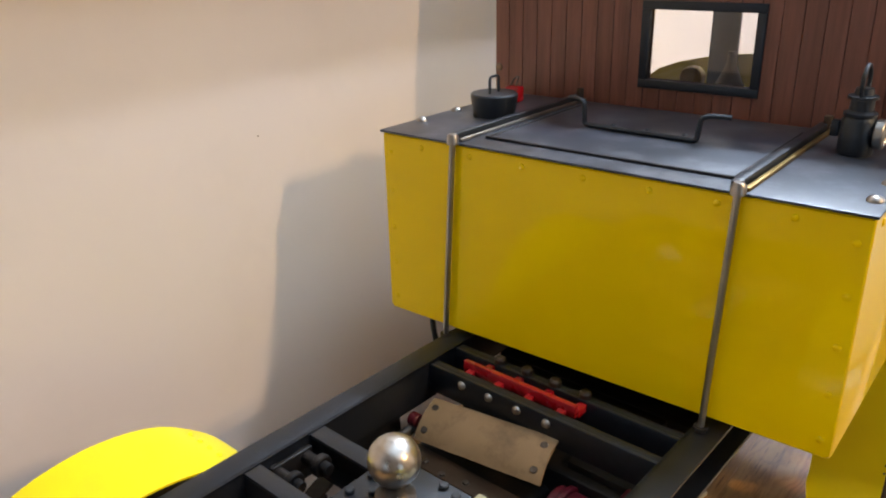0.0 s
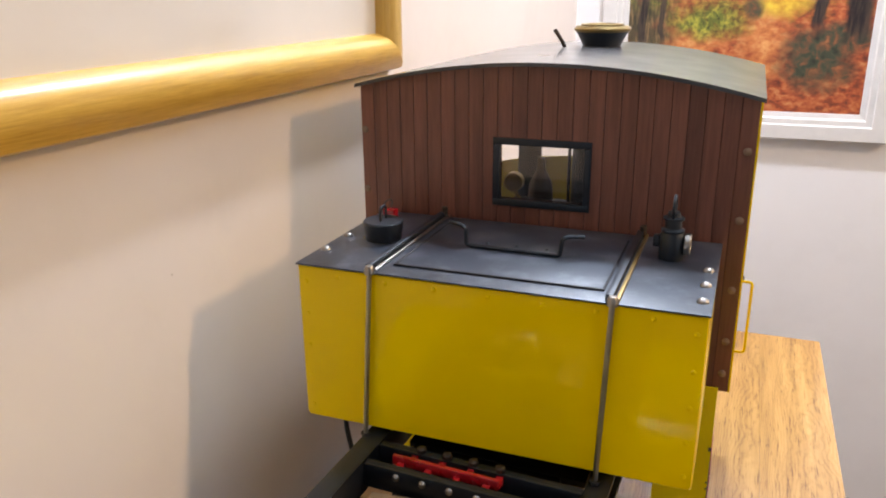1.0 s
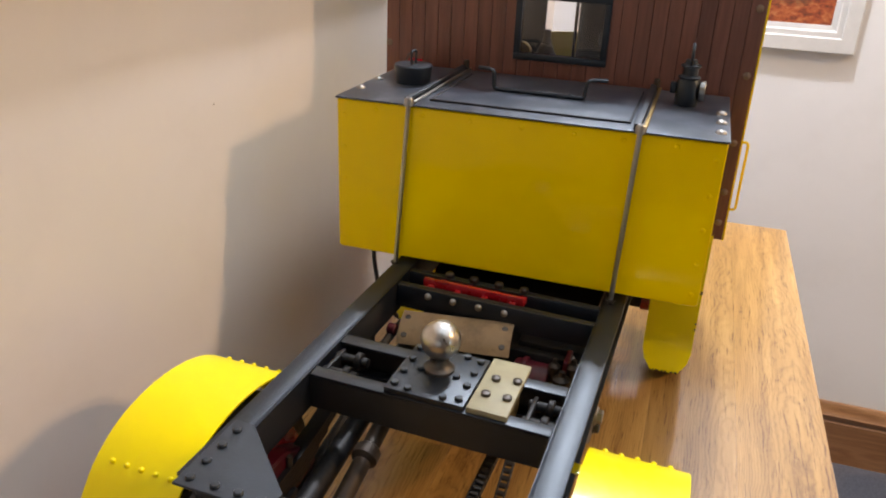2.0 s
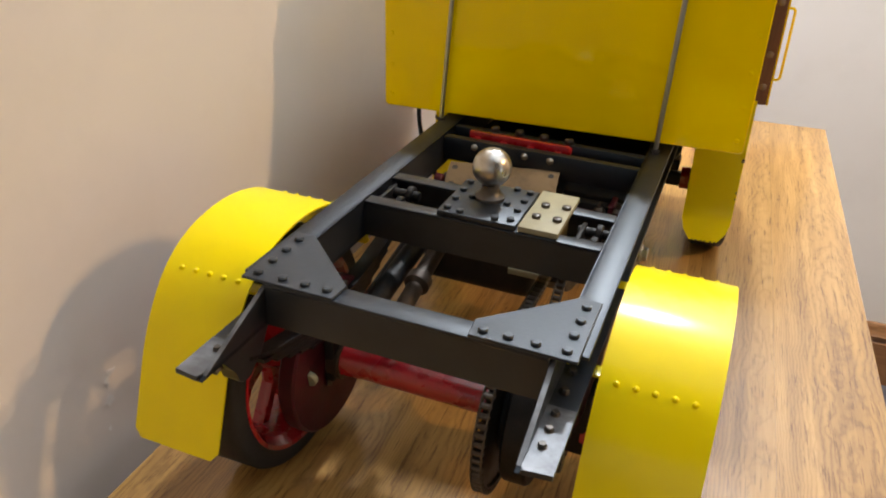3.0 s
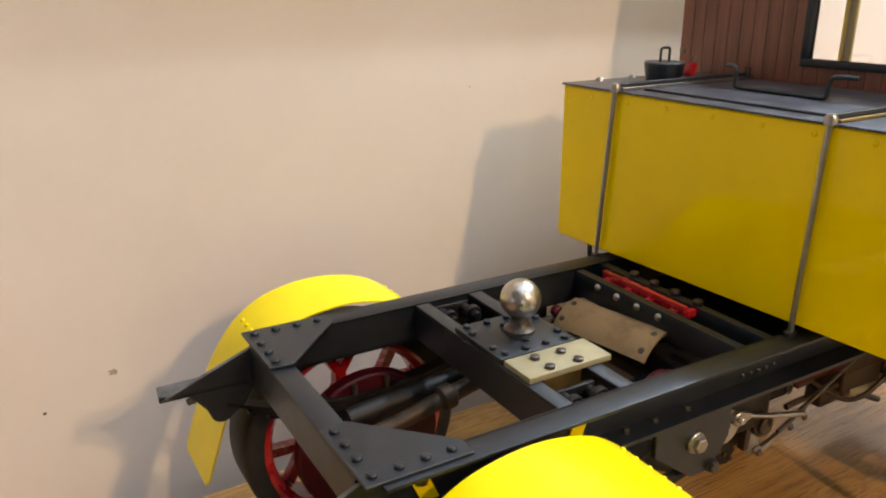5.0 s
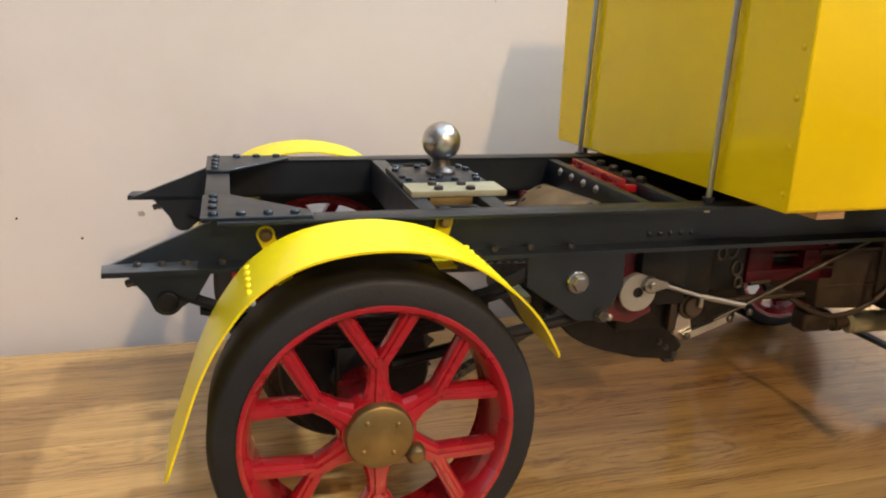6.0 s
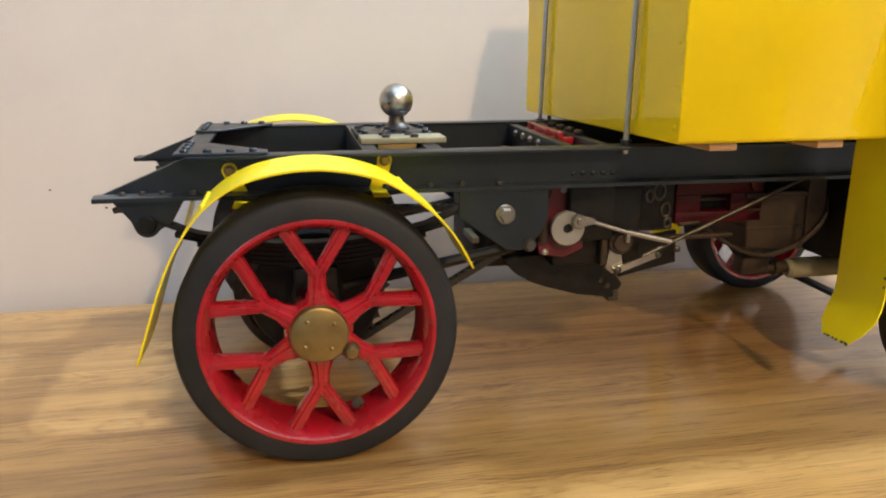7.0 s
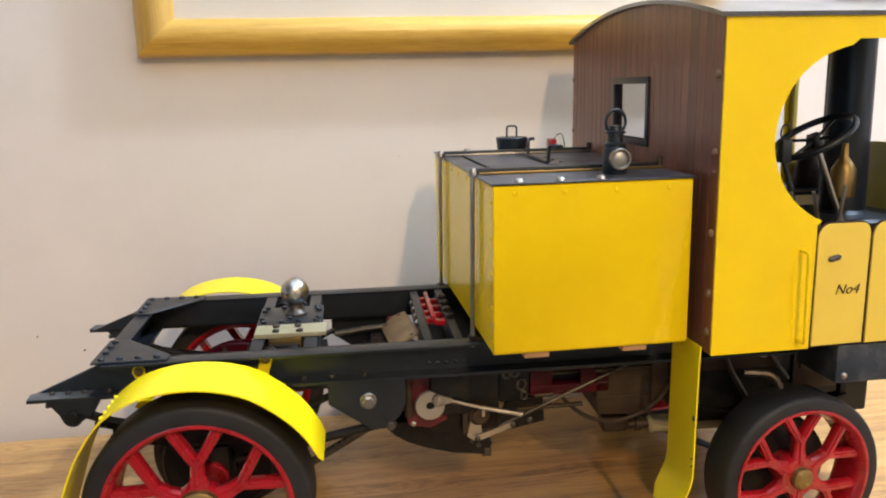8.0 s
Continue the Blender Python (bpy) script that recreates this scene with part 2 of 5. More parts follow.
BRIGHT = shader("polished_steel", (0.55, 0.53, 0.50), 0.3, metal=1.0, vary=0.12, scale=90, dirt=(0.26, 0.2, 0.14), dirt_scale=50, dirt_amount=0.5)
DULL = shader("dull_iron", (0.10, 0.092, 0.085), 0.42, metal=0.8, vary=0.3, scale=90, dirt=(0.06, 0.035, 0.02), dirt_scale=60, dirt_amount=0.7, bump=0.2)
BRASS = shader("aged_brass", (0.30, 0.215, 0.085), 0.42, metal=0.9, vary=0.16, scale=45, dirt=(0.16, 0.10, 0.045), dirt_scale=35, dirt_amount=0.5, bump=0.08)
BRONZE = shader("oily_bronze", (0.052, 0.034, 0.022), 0.5, metal=0.35, vary=0.3, scale=40, dirt=(0.025, 0.018, 0.012), dirt_scale=35, dirt_amount=0.6, bump=0.2)
CREAM = shader("cream_metal", (0.32, 0.295, 0.185), 0.55, metal=0.0, vary=0.1, scale=60, dirt=(0.3, 0.24, 0.14), dirt_scale=40, dirt_amount=0.4, bump=0.1)
BEIGE = shader("stained_beige_metal", (0.31, 0.215, 0.115), 0.5, vary=0.12, scale=30, dirt=(0.09, 0.055, 0.025), dirt_scale=28, dirt_amount=0.75, bump=0.15)
ALU = shader("pale_aluminium", (0.40, 0.39, 0.365), 0.42, metal=0.6, vary=0.08, scale=60, dirt=(0.3, 0.28, 0.25), dirt_scale=60, dirt_amount=0.4)
BLOCK = shader("light_wood_block", (0.50, 0.30, 0.14), 0.6, vary=0.15, scale=60, stretch=(1, 0.1, 1))
OLIVE = shader("cab_inside_paint", (0.46, 0.36, 0.05), 0.4, coat=0.3, vary=0.1, scale=20)
CABWOOD = wood("dark_brown_boards", (0.125, 0.044, 0.028), (0.235, 0.087, 0.055), scale=30, stretch=(1, 1, 0.05), rough=0.42, coat=0.25, bump=0.25, figure=3.0)
GROOVE = shader("dark_groove", (0.045, 0.018, 0.012), 0.7, vary=0.2)
OAK = oak()
OAK_EDGE = shader("oak_edge", (0.42, 0.27, 0.12), 0.4, vary=0.15, scale=20, stretch=(1, 0.1, 1))
PLASTER_PALE = shader("pale_wall_paint", (0.80, 0.79, 0.785), 0.75, vary=0.02, scale=3, bump=0.12, bump_scale=90, dirt=(0.66, 0.64, 0.62), dirt_scale=4, dirt_amount=0.25)
PLASTER = shader("cream_wall_paint", (0.76, 0.695, 0.64), 0.75, vary=0.02, scale=3, bump=0.12, bump_scale=90, dirt=(0.60, 0.55, 0.49), dirt_scale=4, dirt_amount=0.3)
# unseen walls: colour darkened to weaken bounce and reflections
PLASTER_UNSEEN = shader("dimmed_unseen_wall", (0.34, 0.31, 0.28), 0.75, vary=0.02, scale=3, bump=0.12, bump_scale=90, dirt=(0.27, 0.25, 0.22), dirt_scale=4, dirt_amount=0.3)
CEILING = shader("white_ceiling_paint", (0.80, 0.79, 0.77), 0.85, vary=0.02, scale=4, bump=0.1, bump_scale=60)
CARPET = shader("grey_carpet", (0.085, 0.085, 0.10), 0.95, vary=0.25, scale=160, bump=0.8, bump_scale=500)
PINE = wood("brown_stained_pine", (0.20, 0.09, 0.035), (0.33, 0.165, 0.07), scale=20, stretch=(0.08, 1, 1), rough=0.4, coat=0.3, per_object=False)
GOLD = wood("gold_picture_frame", (0.54, 0.30, 0.035), (0.84, 0.55, 0.11), scale=26, stretch=(1, 0.05, 1), rough=0.36, coat=0.3, per_object=False, bump=0.3, figure=2.0)
GOLD_UP = wood("gold_frame_upright", (0.48, 0.28, 0.045), (0.70, 0.46, 0.12), scale=26, stretch=(1, 1, 0.05), rough=0.36, coat=0.3, per_object=False, bump=0.3, figure=2.0)
MOUNT = shader("white_picture_mount", (0.74, 0.69, 0.61), 0.35, coat=1.0, coat_rough=0.015, vary=0.04, scale=5)
WHITE_FRAME = shader("white_frame_paint", (0.66, 0.645, 0.62), 0.4, vary=0.04, scale=30, bump=0.1)
BLUE_PLASTIC = shader("pale_blue_plastic", (0.22, 0.40, 0.47), 0.3, vary=0.12, scale=12)
INK = shader("dark_lettering", (0.03, 0.02, 0.01), 0.5)


def glass(name):
    m = bpy.data.materials.new(name)
    m.use_nodes = True
    n, l = m.node_tree.nodes, m.node_tree.links
    mix, tr, gl = n.new("ShaderNodeMixShader"), n.new("ShaderNodeBsdfTransparent"), n.new("ShaderNodeBsdfGlossy")
    gl.inputs["Roughness"].default_value = 0.02
    mix.inputs[0].default_value = 0.06
    l.new(tr.outputs[0], mix.inputs[1])
    l.new(gl.outputs[0], mix.inputs[2])
    l.new(mix.outputs[0], n["Material Output"].inputs[0])
    return m


GLASS = glass("clear_glass")


def forest_paint():
    """An autumn wood in oils: leaf-strewn orange path, dark trunks, green and yellow leaves above."""
    m = bpy.data.materials.new("autumn_wood_oil_paint")
    m.use_nodes = True
    n, l = m.node_tree.nodes, m.node_tree.links
    b = n["Principled BSDF"]
    b.inputs["Roughness"].default_value = 0.45
    tc, co = n.new("ShaderNodeTexCoord"), plan(n, l)
    sep = n.new("ShaderNodeSeparateXYZ")
    l.new(tc.outputs["Generated"], sep.inputs[0])

    def noise_of(scale, detail=6, stretch=(1, 1, 1), dist=0.0):
        mp = n.new("ShaderNodeMapping")
        mp.inputs["Scale"].default_value = stretch
        l.new(co, mp.inputs[0])
        t = n.new("ShaderNodeTexNoise")
        t.inputs["Scale"].default_value, t.inputs["Detail"].default_value, t.inputs["Distortion"].default_value = scale, detail, dist
        l.new(mp.outputs[0], t.inputs["Vector"])
        return t.outputs[0]

    def ramp_of(src, *stops):
        r = n.new("ShaderNodeValToRGB")
        r.color_ramp.elements[0].position, r.color_ramp.elements[0].color = stops[0][0], (*stops[0][1], 1)
        r.color_ramp.elements[1].position, r.color_ramp.elements[1].color = stops[-1][0], (*stops[-1][1], 1)
        for p, c in stops[1:-1]:
            r.color_ramp.elements.new(p).color = (*c, 1)
        l.new(src, r.inputs[0])
        return r.outputs[0]

    def math_of(op, a, c):
        k = n.new("ShaderNodeMath")
        k.operation = op
        for i, v in enumerate((a, c)):
            if isinstance(v, (int, float)):
                k.inputs[i].default_value = v
            else:
                l.new(v, k.inputs[i])
        return k.outputs[0]

    def mix_of(fac, a, c):
        k = n.new("ShaderNodeMixRGB")
        l.new(fac, k.inputs[0])
        l.new(a, k.inputs[1])
        l.new(c, k.inputs[2])
        return k.outputs[0]

    def blob(cx, cz, rx, rz, soft=0.35):
        dx = math_of("DIVIDE", math_of("SUBTRACT", sep.outputs[0], cx), rx)
        dz = math_of("DIVIDE", math_of("SUBTRACT", sep.outputs[2], cz), rz)
        d = math_of("ADD", math_of("MULTIPLY", dx, dx), math_of("MULTIPLY", dz, dz))
        d = math_of("ADD", d, math_of("MULTIPLY", math_of("SUBTRACT", noise_of(22, 5), 0.5), 2.2))
        r = n.new("ShaderNodeMapRange")
        r.inputs["From Min"].default_value, r.inputs["From Max"].default_value = 1 + soft, 1 - soft
        l.new(d, r.inputs["Value"])
        return r.outputs[0]

    ground = ramp_of(noise_of(46, 8, (1, 1, 1.6), 0.4), (0.30, (0.12, 0.03, 0.018)), (0.45, (0.30, 0.065, 0.026)), (0.57, (0.44, 0.12, 0.042)), (0.74, (0.54, 0.25, 0.10)))
    green = ramp_of(noise_of(60, 8, (1, 1, 1), 0.5), (0.32, (0.035, 0.045, 0.012)), (0.5, (0.15, 0.17, 0.03)), (0.66, (0.38, 0.36, 0.05)))
    dark = ramp_of(noise_of(50, 8, (2.5, 1, 0.4), 0.4), (0.33, (0.022, 0.018, 0.012)), (0.52, (0.085, 0.065, 0.032)), (0.72, (0.24, 0.15, 0.07)))
    trunk = ramp_of(noise_of(40, 6, (4, 1, 0.35), 0.4), (0.4, (0.012, 0.010, 0.012)), (0.62, (0.06, 0.040, 0.030)))
    gold_leaf = ramp_of(noise_of(40, 6), (0.32, (0.50, 0.26, 0.03)), (0.68, (0.78, 0.56, 0.06)))
    peach = ramp_of(noise_of(36, 7, (1, 1, 1.4), 0.4), (0.33, (0.34, 0.09, 0.035)), (0.5, (0.52, 0.18, 0.055)), (0.70, (0.66, 0.34, 0.13)))
    moss = ramp_of(noise_of(34, 8, (1, 1, 1), 0.6), (0.32, (0.016, 0.022, 0.018)), (0.5, (0.055, 0.066, 0.040)), (0.60, (0.14, 0.070, 0.035)), (0.74, (0.36, 0.13, 0.05)))
    col = ground
    col = mix_of(blob(0.26, 0.33, 0.15, 0.06, 0.8), col, peach)
    col = mix_of(blob(0.58, 0.33, 0.09, 0.18, 0.8), col, peach)
    col = mix_of(blob(0.05, 0.42, 0.15, 0.26, 0.7), col, dark)
    col = mix_of(blob(0.50, 0.80, 0.70, 0.28, 0.8), col, green)
    col = mix_of(blob(0.36, 0.43, 0.15, 0.08, 0.8), col, green)
    col = mix_of(blob(0.64, 0.53, 0.09, 0.08, 0.9), col, gold_leaf)
    col = mix_of(blob(0.53, 0.49, 0.035, 0.05, 0.8), col, moss)
    col = mix_of(blob(0.80, 0.25, 0.14, 0.14, 0.7), col, moss)
    col = mix_of(blob(0.90, 0.36, 0.12, 0.07, 0.7), col, moss)
    wave = math_of("ADD", sep.outputs[0], math_of("MULTIPLY", math_of("SUBTRACT", noise_of(8, 3), 0.5), 0.08))
    for cx, w, foot in ((0.935, 0.060, 0.31), (0.79, 0.026, 0.35), (0.075, 0.022, 0.26), (0.155, 0.012, 0.28)):
        k = n.new("ShaderNodeMapRange")
        k.inputs["From Min"].default_value, k.inputs["From Max"].default_value = w, w * 0.6
        l.new(math_of("ABSOLUTE", math_of("SUBTRACT", wave, cx), 0.0), k.inputs["Value"])
        up = n.new("ShaderNodeMapRange")
        up.inputs["From Min"].default_value, up.inputs["From Max"].default_value = foot, foot + 0.08
        l.new(sep.outputs[2], up.inputs["Value"])
        col = mix_of(math_of("MULTIPLY", k.outputs[0], up.outputs[0]), col, trunk)
    l.new(col, b.inputs["Base Color"])
    bp = n.new("ShaderNodeBump")
    bp.inputs["Strength"].default_value, bp.inputs["Distance"].default_value = 0.5, 0.002 * METRE
    l.new(noise_of(90, 4), bp.inputs["Height"])
    l.new(bp.outputs[0], b.inputs["Normal"])
    return m


FOREST = forest_paint()

# ---------------------------------------------------------------- mesh tools
LEVEL = Matrix.Rotation(radians(-1.56), 4, "Z")     # the chassis stands a little askew to the cab
CH = LEVEL @ Matrix.Translation((0.03, 0, 0.22)) @ Matrix.Rotation(radians(0.9), 4, "Y") @ Matrix.Translation((-0.03, 0, -0.22))     # and leans on its springs


def mesh_of(bm, name, material, smooth=35):
    bmesh.ops.recalc_face_normals(bm, faces=bm.faces)
    bm.transform(Matrix.Scale(METRE, 4))
    me = bpy.data.meshes.new(name)
    bm.to_mesh(me)
    bm.free()
    for m in (material if isinstance(material, (list, tuple)) else [material]):
        me.materials.append(m)
    me.shade_smooth()
    me.set_sharp_from_angle(angle=radians(smooth))
    return me


def part(name, bm, material, parent=None, label="", xf=None, smooth=35):
    if xf is not None:
        bm.transform(xf)
    ob = new(name, mesh_of(bm, name, material, smooth))
    ob.parent = parent
    return tagged(ob, label)


def B():
    return bmesh.new()


def box(bm, lo, hi, bevel=0.0, seg=2):
    r = bmesh.ops.create_cube(bm, size=1)
    vs = r["verts"]
    for v in vs:
        v.co = Vector([(lo[i] + hi[i]) / 2 + v.co[i] * (hi[i] - lo[i]) for i in range(3)])
    if bevel:
        es = list({e for v in vs for e in v.link_edges})
        bmesh.ops.bevel(bm, geom=es, offset=bevel, segments=seg, affect="EDGES", profile=0.5)
    return bm


def turn_to(p0, p1):
    d = Vector(p1) - Vector(p0)
    return Matrix.Translation(p0) @ d.to_track_quat("Z", "Y").to_matrix().to_4x4(), d.length


def lathe(bm, p0, p1, profile, seg=24):
    """A turned body round the line p0 to p1; profile: pairs of (way along in metres, radius)."""
    m, _ = turn_to(p0, p1)
    rings = []
    for h, r in profile:
        if r < 1e-6:
            rings.append([bm.verts.new(m @ Vector((0, 0, h)))])
        else:
            rings.append([bm.verts.new(m @ Vector((r * math.cos(2 * math.pi * i / seg), r * math.sin(2 * math.pi * i / seg), h))) for i in range(seg)])
    for a, b in zip(rings, rings[1:]):
        for i in range(seg):
            j = (i + 1) % seg
            vs = [a[i % len(a)], a[j % len(a)], b[j % len(b)], b[i % len(b)]]
            vs = list(dict.fromkeys(vs))
            if len(vs) > 2:
                bm.faces.new(vs)
    for ring in (rings[0], rings[-1]):
        if len(ring) > 2:
            bm.faces.new(ring)
    return bm


def cyl(bm, p0, p1, r, r1=None, seg=20, bevel=0.0):
    r1 = r if r1 is None else r1
    L = (Vector(p1) - Vector(p0)).length
    b = bevel
    prof = [(0, r - b), (b, r), (L - b, r1), (L, r1 - b)] if b else [(0, r), (L, r1)]
    return lathe(bm, p0, p1, prof, seg)


def ring(bm, p0, p1, r_out, r_in, seg=32, bevel=0.0):
    """A tube wall from p0 to p1."""
    L = (Vector(p1) - Vector(p0)).length
    b = bevel
    prof = [(b, r_out), (L - b, r_out), (L, r_out - b), (L, r_in + b), (L - b, r_in), (b, r_in), (0, r_in + b), (0, r_out - b)] if b else [(0, r_out), (L, r_out), (L, r_in), (0, r_in)]
    m, _ = turn_to(p0, p1)
    rows = [[bm.verts.new(m @ Vector((q * math.cos(2 * math.pi * i / seg), q * math.sin(2 * math.pi * i / seg), h))) for i in range(seg)] for h, q in prof]
    for k in range(len(rows)):
        a, c = rows[k], rows[(k + 1) % len(rows)]
        for i in range(seg):
            bm.faces.new([a[i], a[(i + 1) % seg], c[(i + 1) % seg], c[i]])
    return bm


def rod(bm, pts, r, seg=8, closed=False):
    """A round bar along a line of points."""
    pts = [Vector(p) for p in pts]
    rows, up = [], None
    for i, p in enumerate(pts):
        a = pts[i - 1] if i or closed else p
        c = pts[(i + 1) % len(pts)] if i < len(pts) - 1 or closed else p
        d = (c - a).normalized()
        if up is None:
            up = Vector((0, 0, 1)) if abs(d.z) < 0.9 else Vector((1, 0, 0))
        s = d.cross(up).normalized()
        up = s.cross(d).normalized()
        rows.append([bm.verts.new(p + r * (math.cos(2 * math.pi * k / seg) * s + math.sin(2 * math.pi * k / seg) * up)) for k in range(seg)])
    n = len(rows)
    for i in range(n if closed else n - 1):
        a, c = rows[i], rows[(i + 1) % n]
        for k in range(seg):
            bm.faces.new([a[k], a[(k + 1) % seg], c[(k + 1) % seg], c[k]])
    if not closed:
        bm.faces.new(rows[0]), bm.faces.new(rows[-1])
    return bm


def bend(pts, r=0.005, n=5):
    """The same line with its corners rounded."""
    pts = [Vector(p) for p in pts]
    out = [pts[0]]
    for a, p, c in zip(pts, pts[1:], pts[2:]):
        u, v = (a - p), (c - p)
        k = min(r, u.length * 0.48, v.length * 0.48)
        u, v = p + u.normalized() * k, p + v.normalized() * k
        out += [(1 - t) ** 2 * u + 2 * t * (1 - t) * p + t * t * v for t in [i / n for i in range(n + 1)]]
    return out + [pts[-1]]


def prism(bm, pts, axis, a, b, bevel=0.0):
    """A flat outline drawn out along an axis from a to b; pts: the other two coordinates, in the order x, y, z."""
    def at(p, w):
        return {"x": (w, p[0], p[1]), "y": (p[0], w, p[1]), "z": (p[0], p[1], w)}[axis]
    lo, hi = [bm.verts.new(at(p, a)) for p in pts], [bm.verts.new(at(p, b)) for p in pts]
    f = [bm.faces.new(lo), bm.faces.new(list(reversed(hi)))]
    n = len(pts)
    for i in range(n):
        f.append(bm.faces.new([lo[i], lo[(i + 1) % n], hi[(i + 1) % n], hi[i]]))
    if bevel:
        es = list({e for k in f for e in k.edges})
        bmesh.ops.bevel(bm, geom=es, offset=bevel, segments=1, affect="EDGES")
    return bm


def arc(cx, cy, r, a0, a1, n=12):
    return [(cx + r * math.cos(radians(a0 + (a1 - a0) * i / n)), cy + r * math.sin(radians(a0 + (a1 - a0) * i / n))) for i in range(n + 1)]


def dome(bm, p, d, r, h=None, seg=10):
    """A rivet's head at p that rises along d."""
    h = r * 0.75 if h is None else h
    q = Vector(p) + Vector(d)
    return lathe(bm, p, q, [(-0.0005, r), (h * 0.35, r * 0.93), (h * 0.75, r * 0.62), (h, 0)], seg)


def hexbolt(bm, p, d, r, h=None):
    h = r * 0.8 if h is None else h
    lathe(bm, p, Vector(p) + Vector(d), [(-0.0005, r * 1.25), (h * 0.2, r * 1.25)], 12)
    return lathe(bm, p, Vector(p) + Vector(d), [(0, r), (h * 0.85, r), (h, r * 0.85)], 6)


def empty(name, parent=None, label="", category="", group="", kind=""):
    ob = new(name)
    ob.empty_display_size = 0.05
    ob.parent = parent
    return tagged(ob, label, category, group, kind)


def repeat(name, bm, material, parent, places, label="", xf=None):
    """The same small piece at several places (offsets); bm is built round the first place's origin."""
    me = mesh_of(bm, name, material)
    first = None
    for p in places:
        ob = new(name, me)
        ob.parent = parent
        m = Matrix.Translation(p) if not isinstance(p, Matrix) else p
        m = (xf @ m) if xf is not None else m.copy()
        m.translation *= METRE
        ob.matrix_basis = m
        tagged(ob, label)
        first = first or ob
    return first


# ---------------------------------------------------------------- the room
def wall(name, lo, hi, material, label):
    return tagged(part(name, box(B(), lo, hi), material), label, "wall", kind="structure")


wall("wall_west", (WX0 - 0.12, WY0 - 0.12, FLOOR), (WX0, WY1 + 0.12, CEIL), PLASTER, "cream painted plaster wall behind the table")
wall("wall_north", (WX0, WY1, FLOOR), (WX1, WY1 + 0.12, CEIL), PLASTER_PALE, "pale painted plaster wall with a picture")
# south and east stay out of view; their dark colour limits fill
wall("wall_south", (WX0, WY0 - 0.12, FLOOR), (WX1, WY0, CEIL), PLASTER_UNSEEN, "plain unseen wall, darkened to cut bounced light")
wall("wall_east", (WX1, WY0 - 0.12, FLOOR), (WX1 + 0.12, WY1 + 0.12, CEIL), PLASTER_UNSEEN, "plain unseen wall, darkened to cut bounced light")
tagged(part("floor", box(B(), (WX0 - 0.12, WY0 - 0.12, FLOOR - 0.1), (WX1 + 0.12, WY1 + 0.12, FLOOR)), CARPET), "dark grey fitted carpet floor", "floor", kind="structure")
tagged(part("ceiling", box(B(), (WX0 - 0.12, WY0 - 0.12, CEIL), (WX1 + 0.12, WY1 + 0.12, CEIL + 0.1)), CEILING), "plain white painted ceiling", "ceiling", kind="structure")


def baseboard(name, m, length):
    prof = [(0, 0), (-0.024, 0), (-0.024, 0.166), (-0.019, 0.172), (-0.025, 0.179), (-0.027, 0.195), (-0.018, 0.205), (-0.015, 0.218), (-0.010, 0.234), (-0.004, 0.240), (0, 0.240)]
    bm = prism(B(), prof, "x", 0, length)
    bm.transform(m)
    return tagged(part(name, bm, PINE), "brown stained wooden skirting board with moulded top", "skirting board", kind="structure")


baseboard("baseboard_north", Matrix.Translation((WX0 + 0.02, WY1 - 0.0005, FLOOR)), WX1 - WX0 - 0.04)
baseboard("baseboard_west", Matrix.Translation((WX0 + 0.0005, WY0 + 0.02, FLOOR)) @ Matrix.Rotation(radians(90), 4, "Z"), WY1 - WY0 - 0.04)

# ---------------------------------------------------------------- the oak table
TX0, TX1, TY0, TY1 = -0.289, 0.402, -1.02, 1.003


def oak_table():
    t = empty("oak_table", None, "long light oak table with arched grain, against the wall", "table")
    n = 6
    w = (TX1 - TX0) / n
    leaf = part("core", box(B(), (TX0 + 0.002, TY0 + 0.002, TABLE - 0.032), (TX1 - 0.002, TY1 - 0.002, TABLE - 0.0052)), OAK_EDGE, t)
    repeat("plank", box(B(), (-w / 2 + 0.0001, TY0, TABLE - 0.020), (w / 2 - 0.0001, TY1, TABLE)), OAK, t, [(TX0 + (i + 0.5) * w, 0, 0) for i in range(n)])
    for lo, hi in (((TX0 + 0.05, TY0 + 0.08, TABLE - 0.12), (TX0 + 0.072, TY1 - 0.08, TABLE - 0.033)), ((TX1 - 0.072, TY0 + 0.08, TABLE - 0.12), (TX1 - 0.05, TY1 - 0.08, TABLE - 0.033)),
                   ((TX0 + 0.072, TY0 + 0.08, TABLE - 0.12), (TX1 - 0.072, TY0 + 0.102, TABLE - 0.033)), ((TX0 + 0.072, TY1 - 0.102, TABLE - 0.12), (TX1 - 0.072, TY1 - 0.08, TABLE - 0.033))):
        part("apron", box(B(), lo, hi, 0.001), OAK_EDGE, t)
    leg = B()
    box(leg, (-0.035, -0.035, FLOOR), (0.035, 0.035, TABLE - 0.033), 0.004)
    repeat("leg", leg, OAK_EDGE, t, [(x, y, 0) for x in (TX0 + 0.06, TX1 - 0.06) for y in (TY0 + 0.09, TY1 - 0.09)])


oak_table()


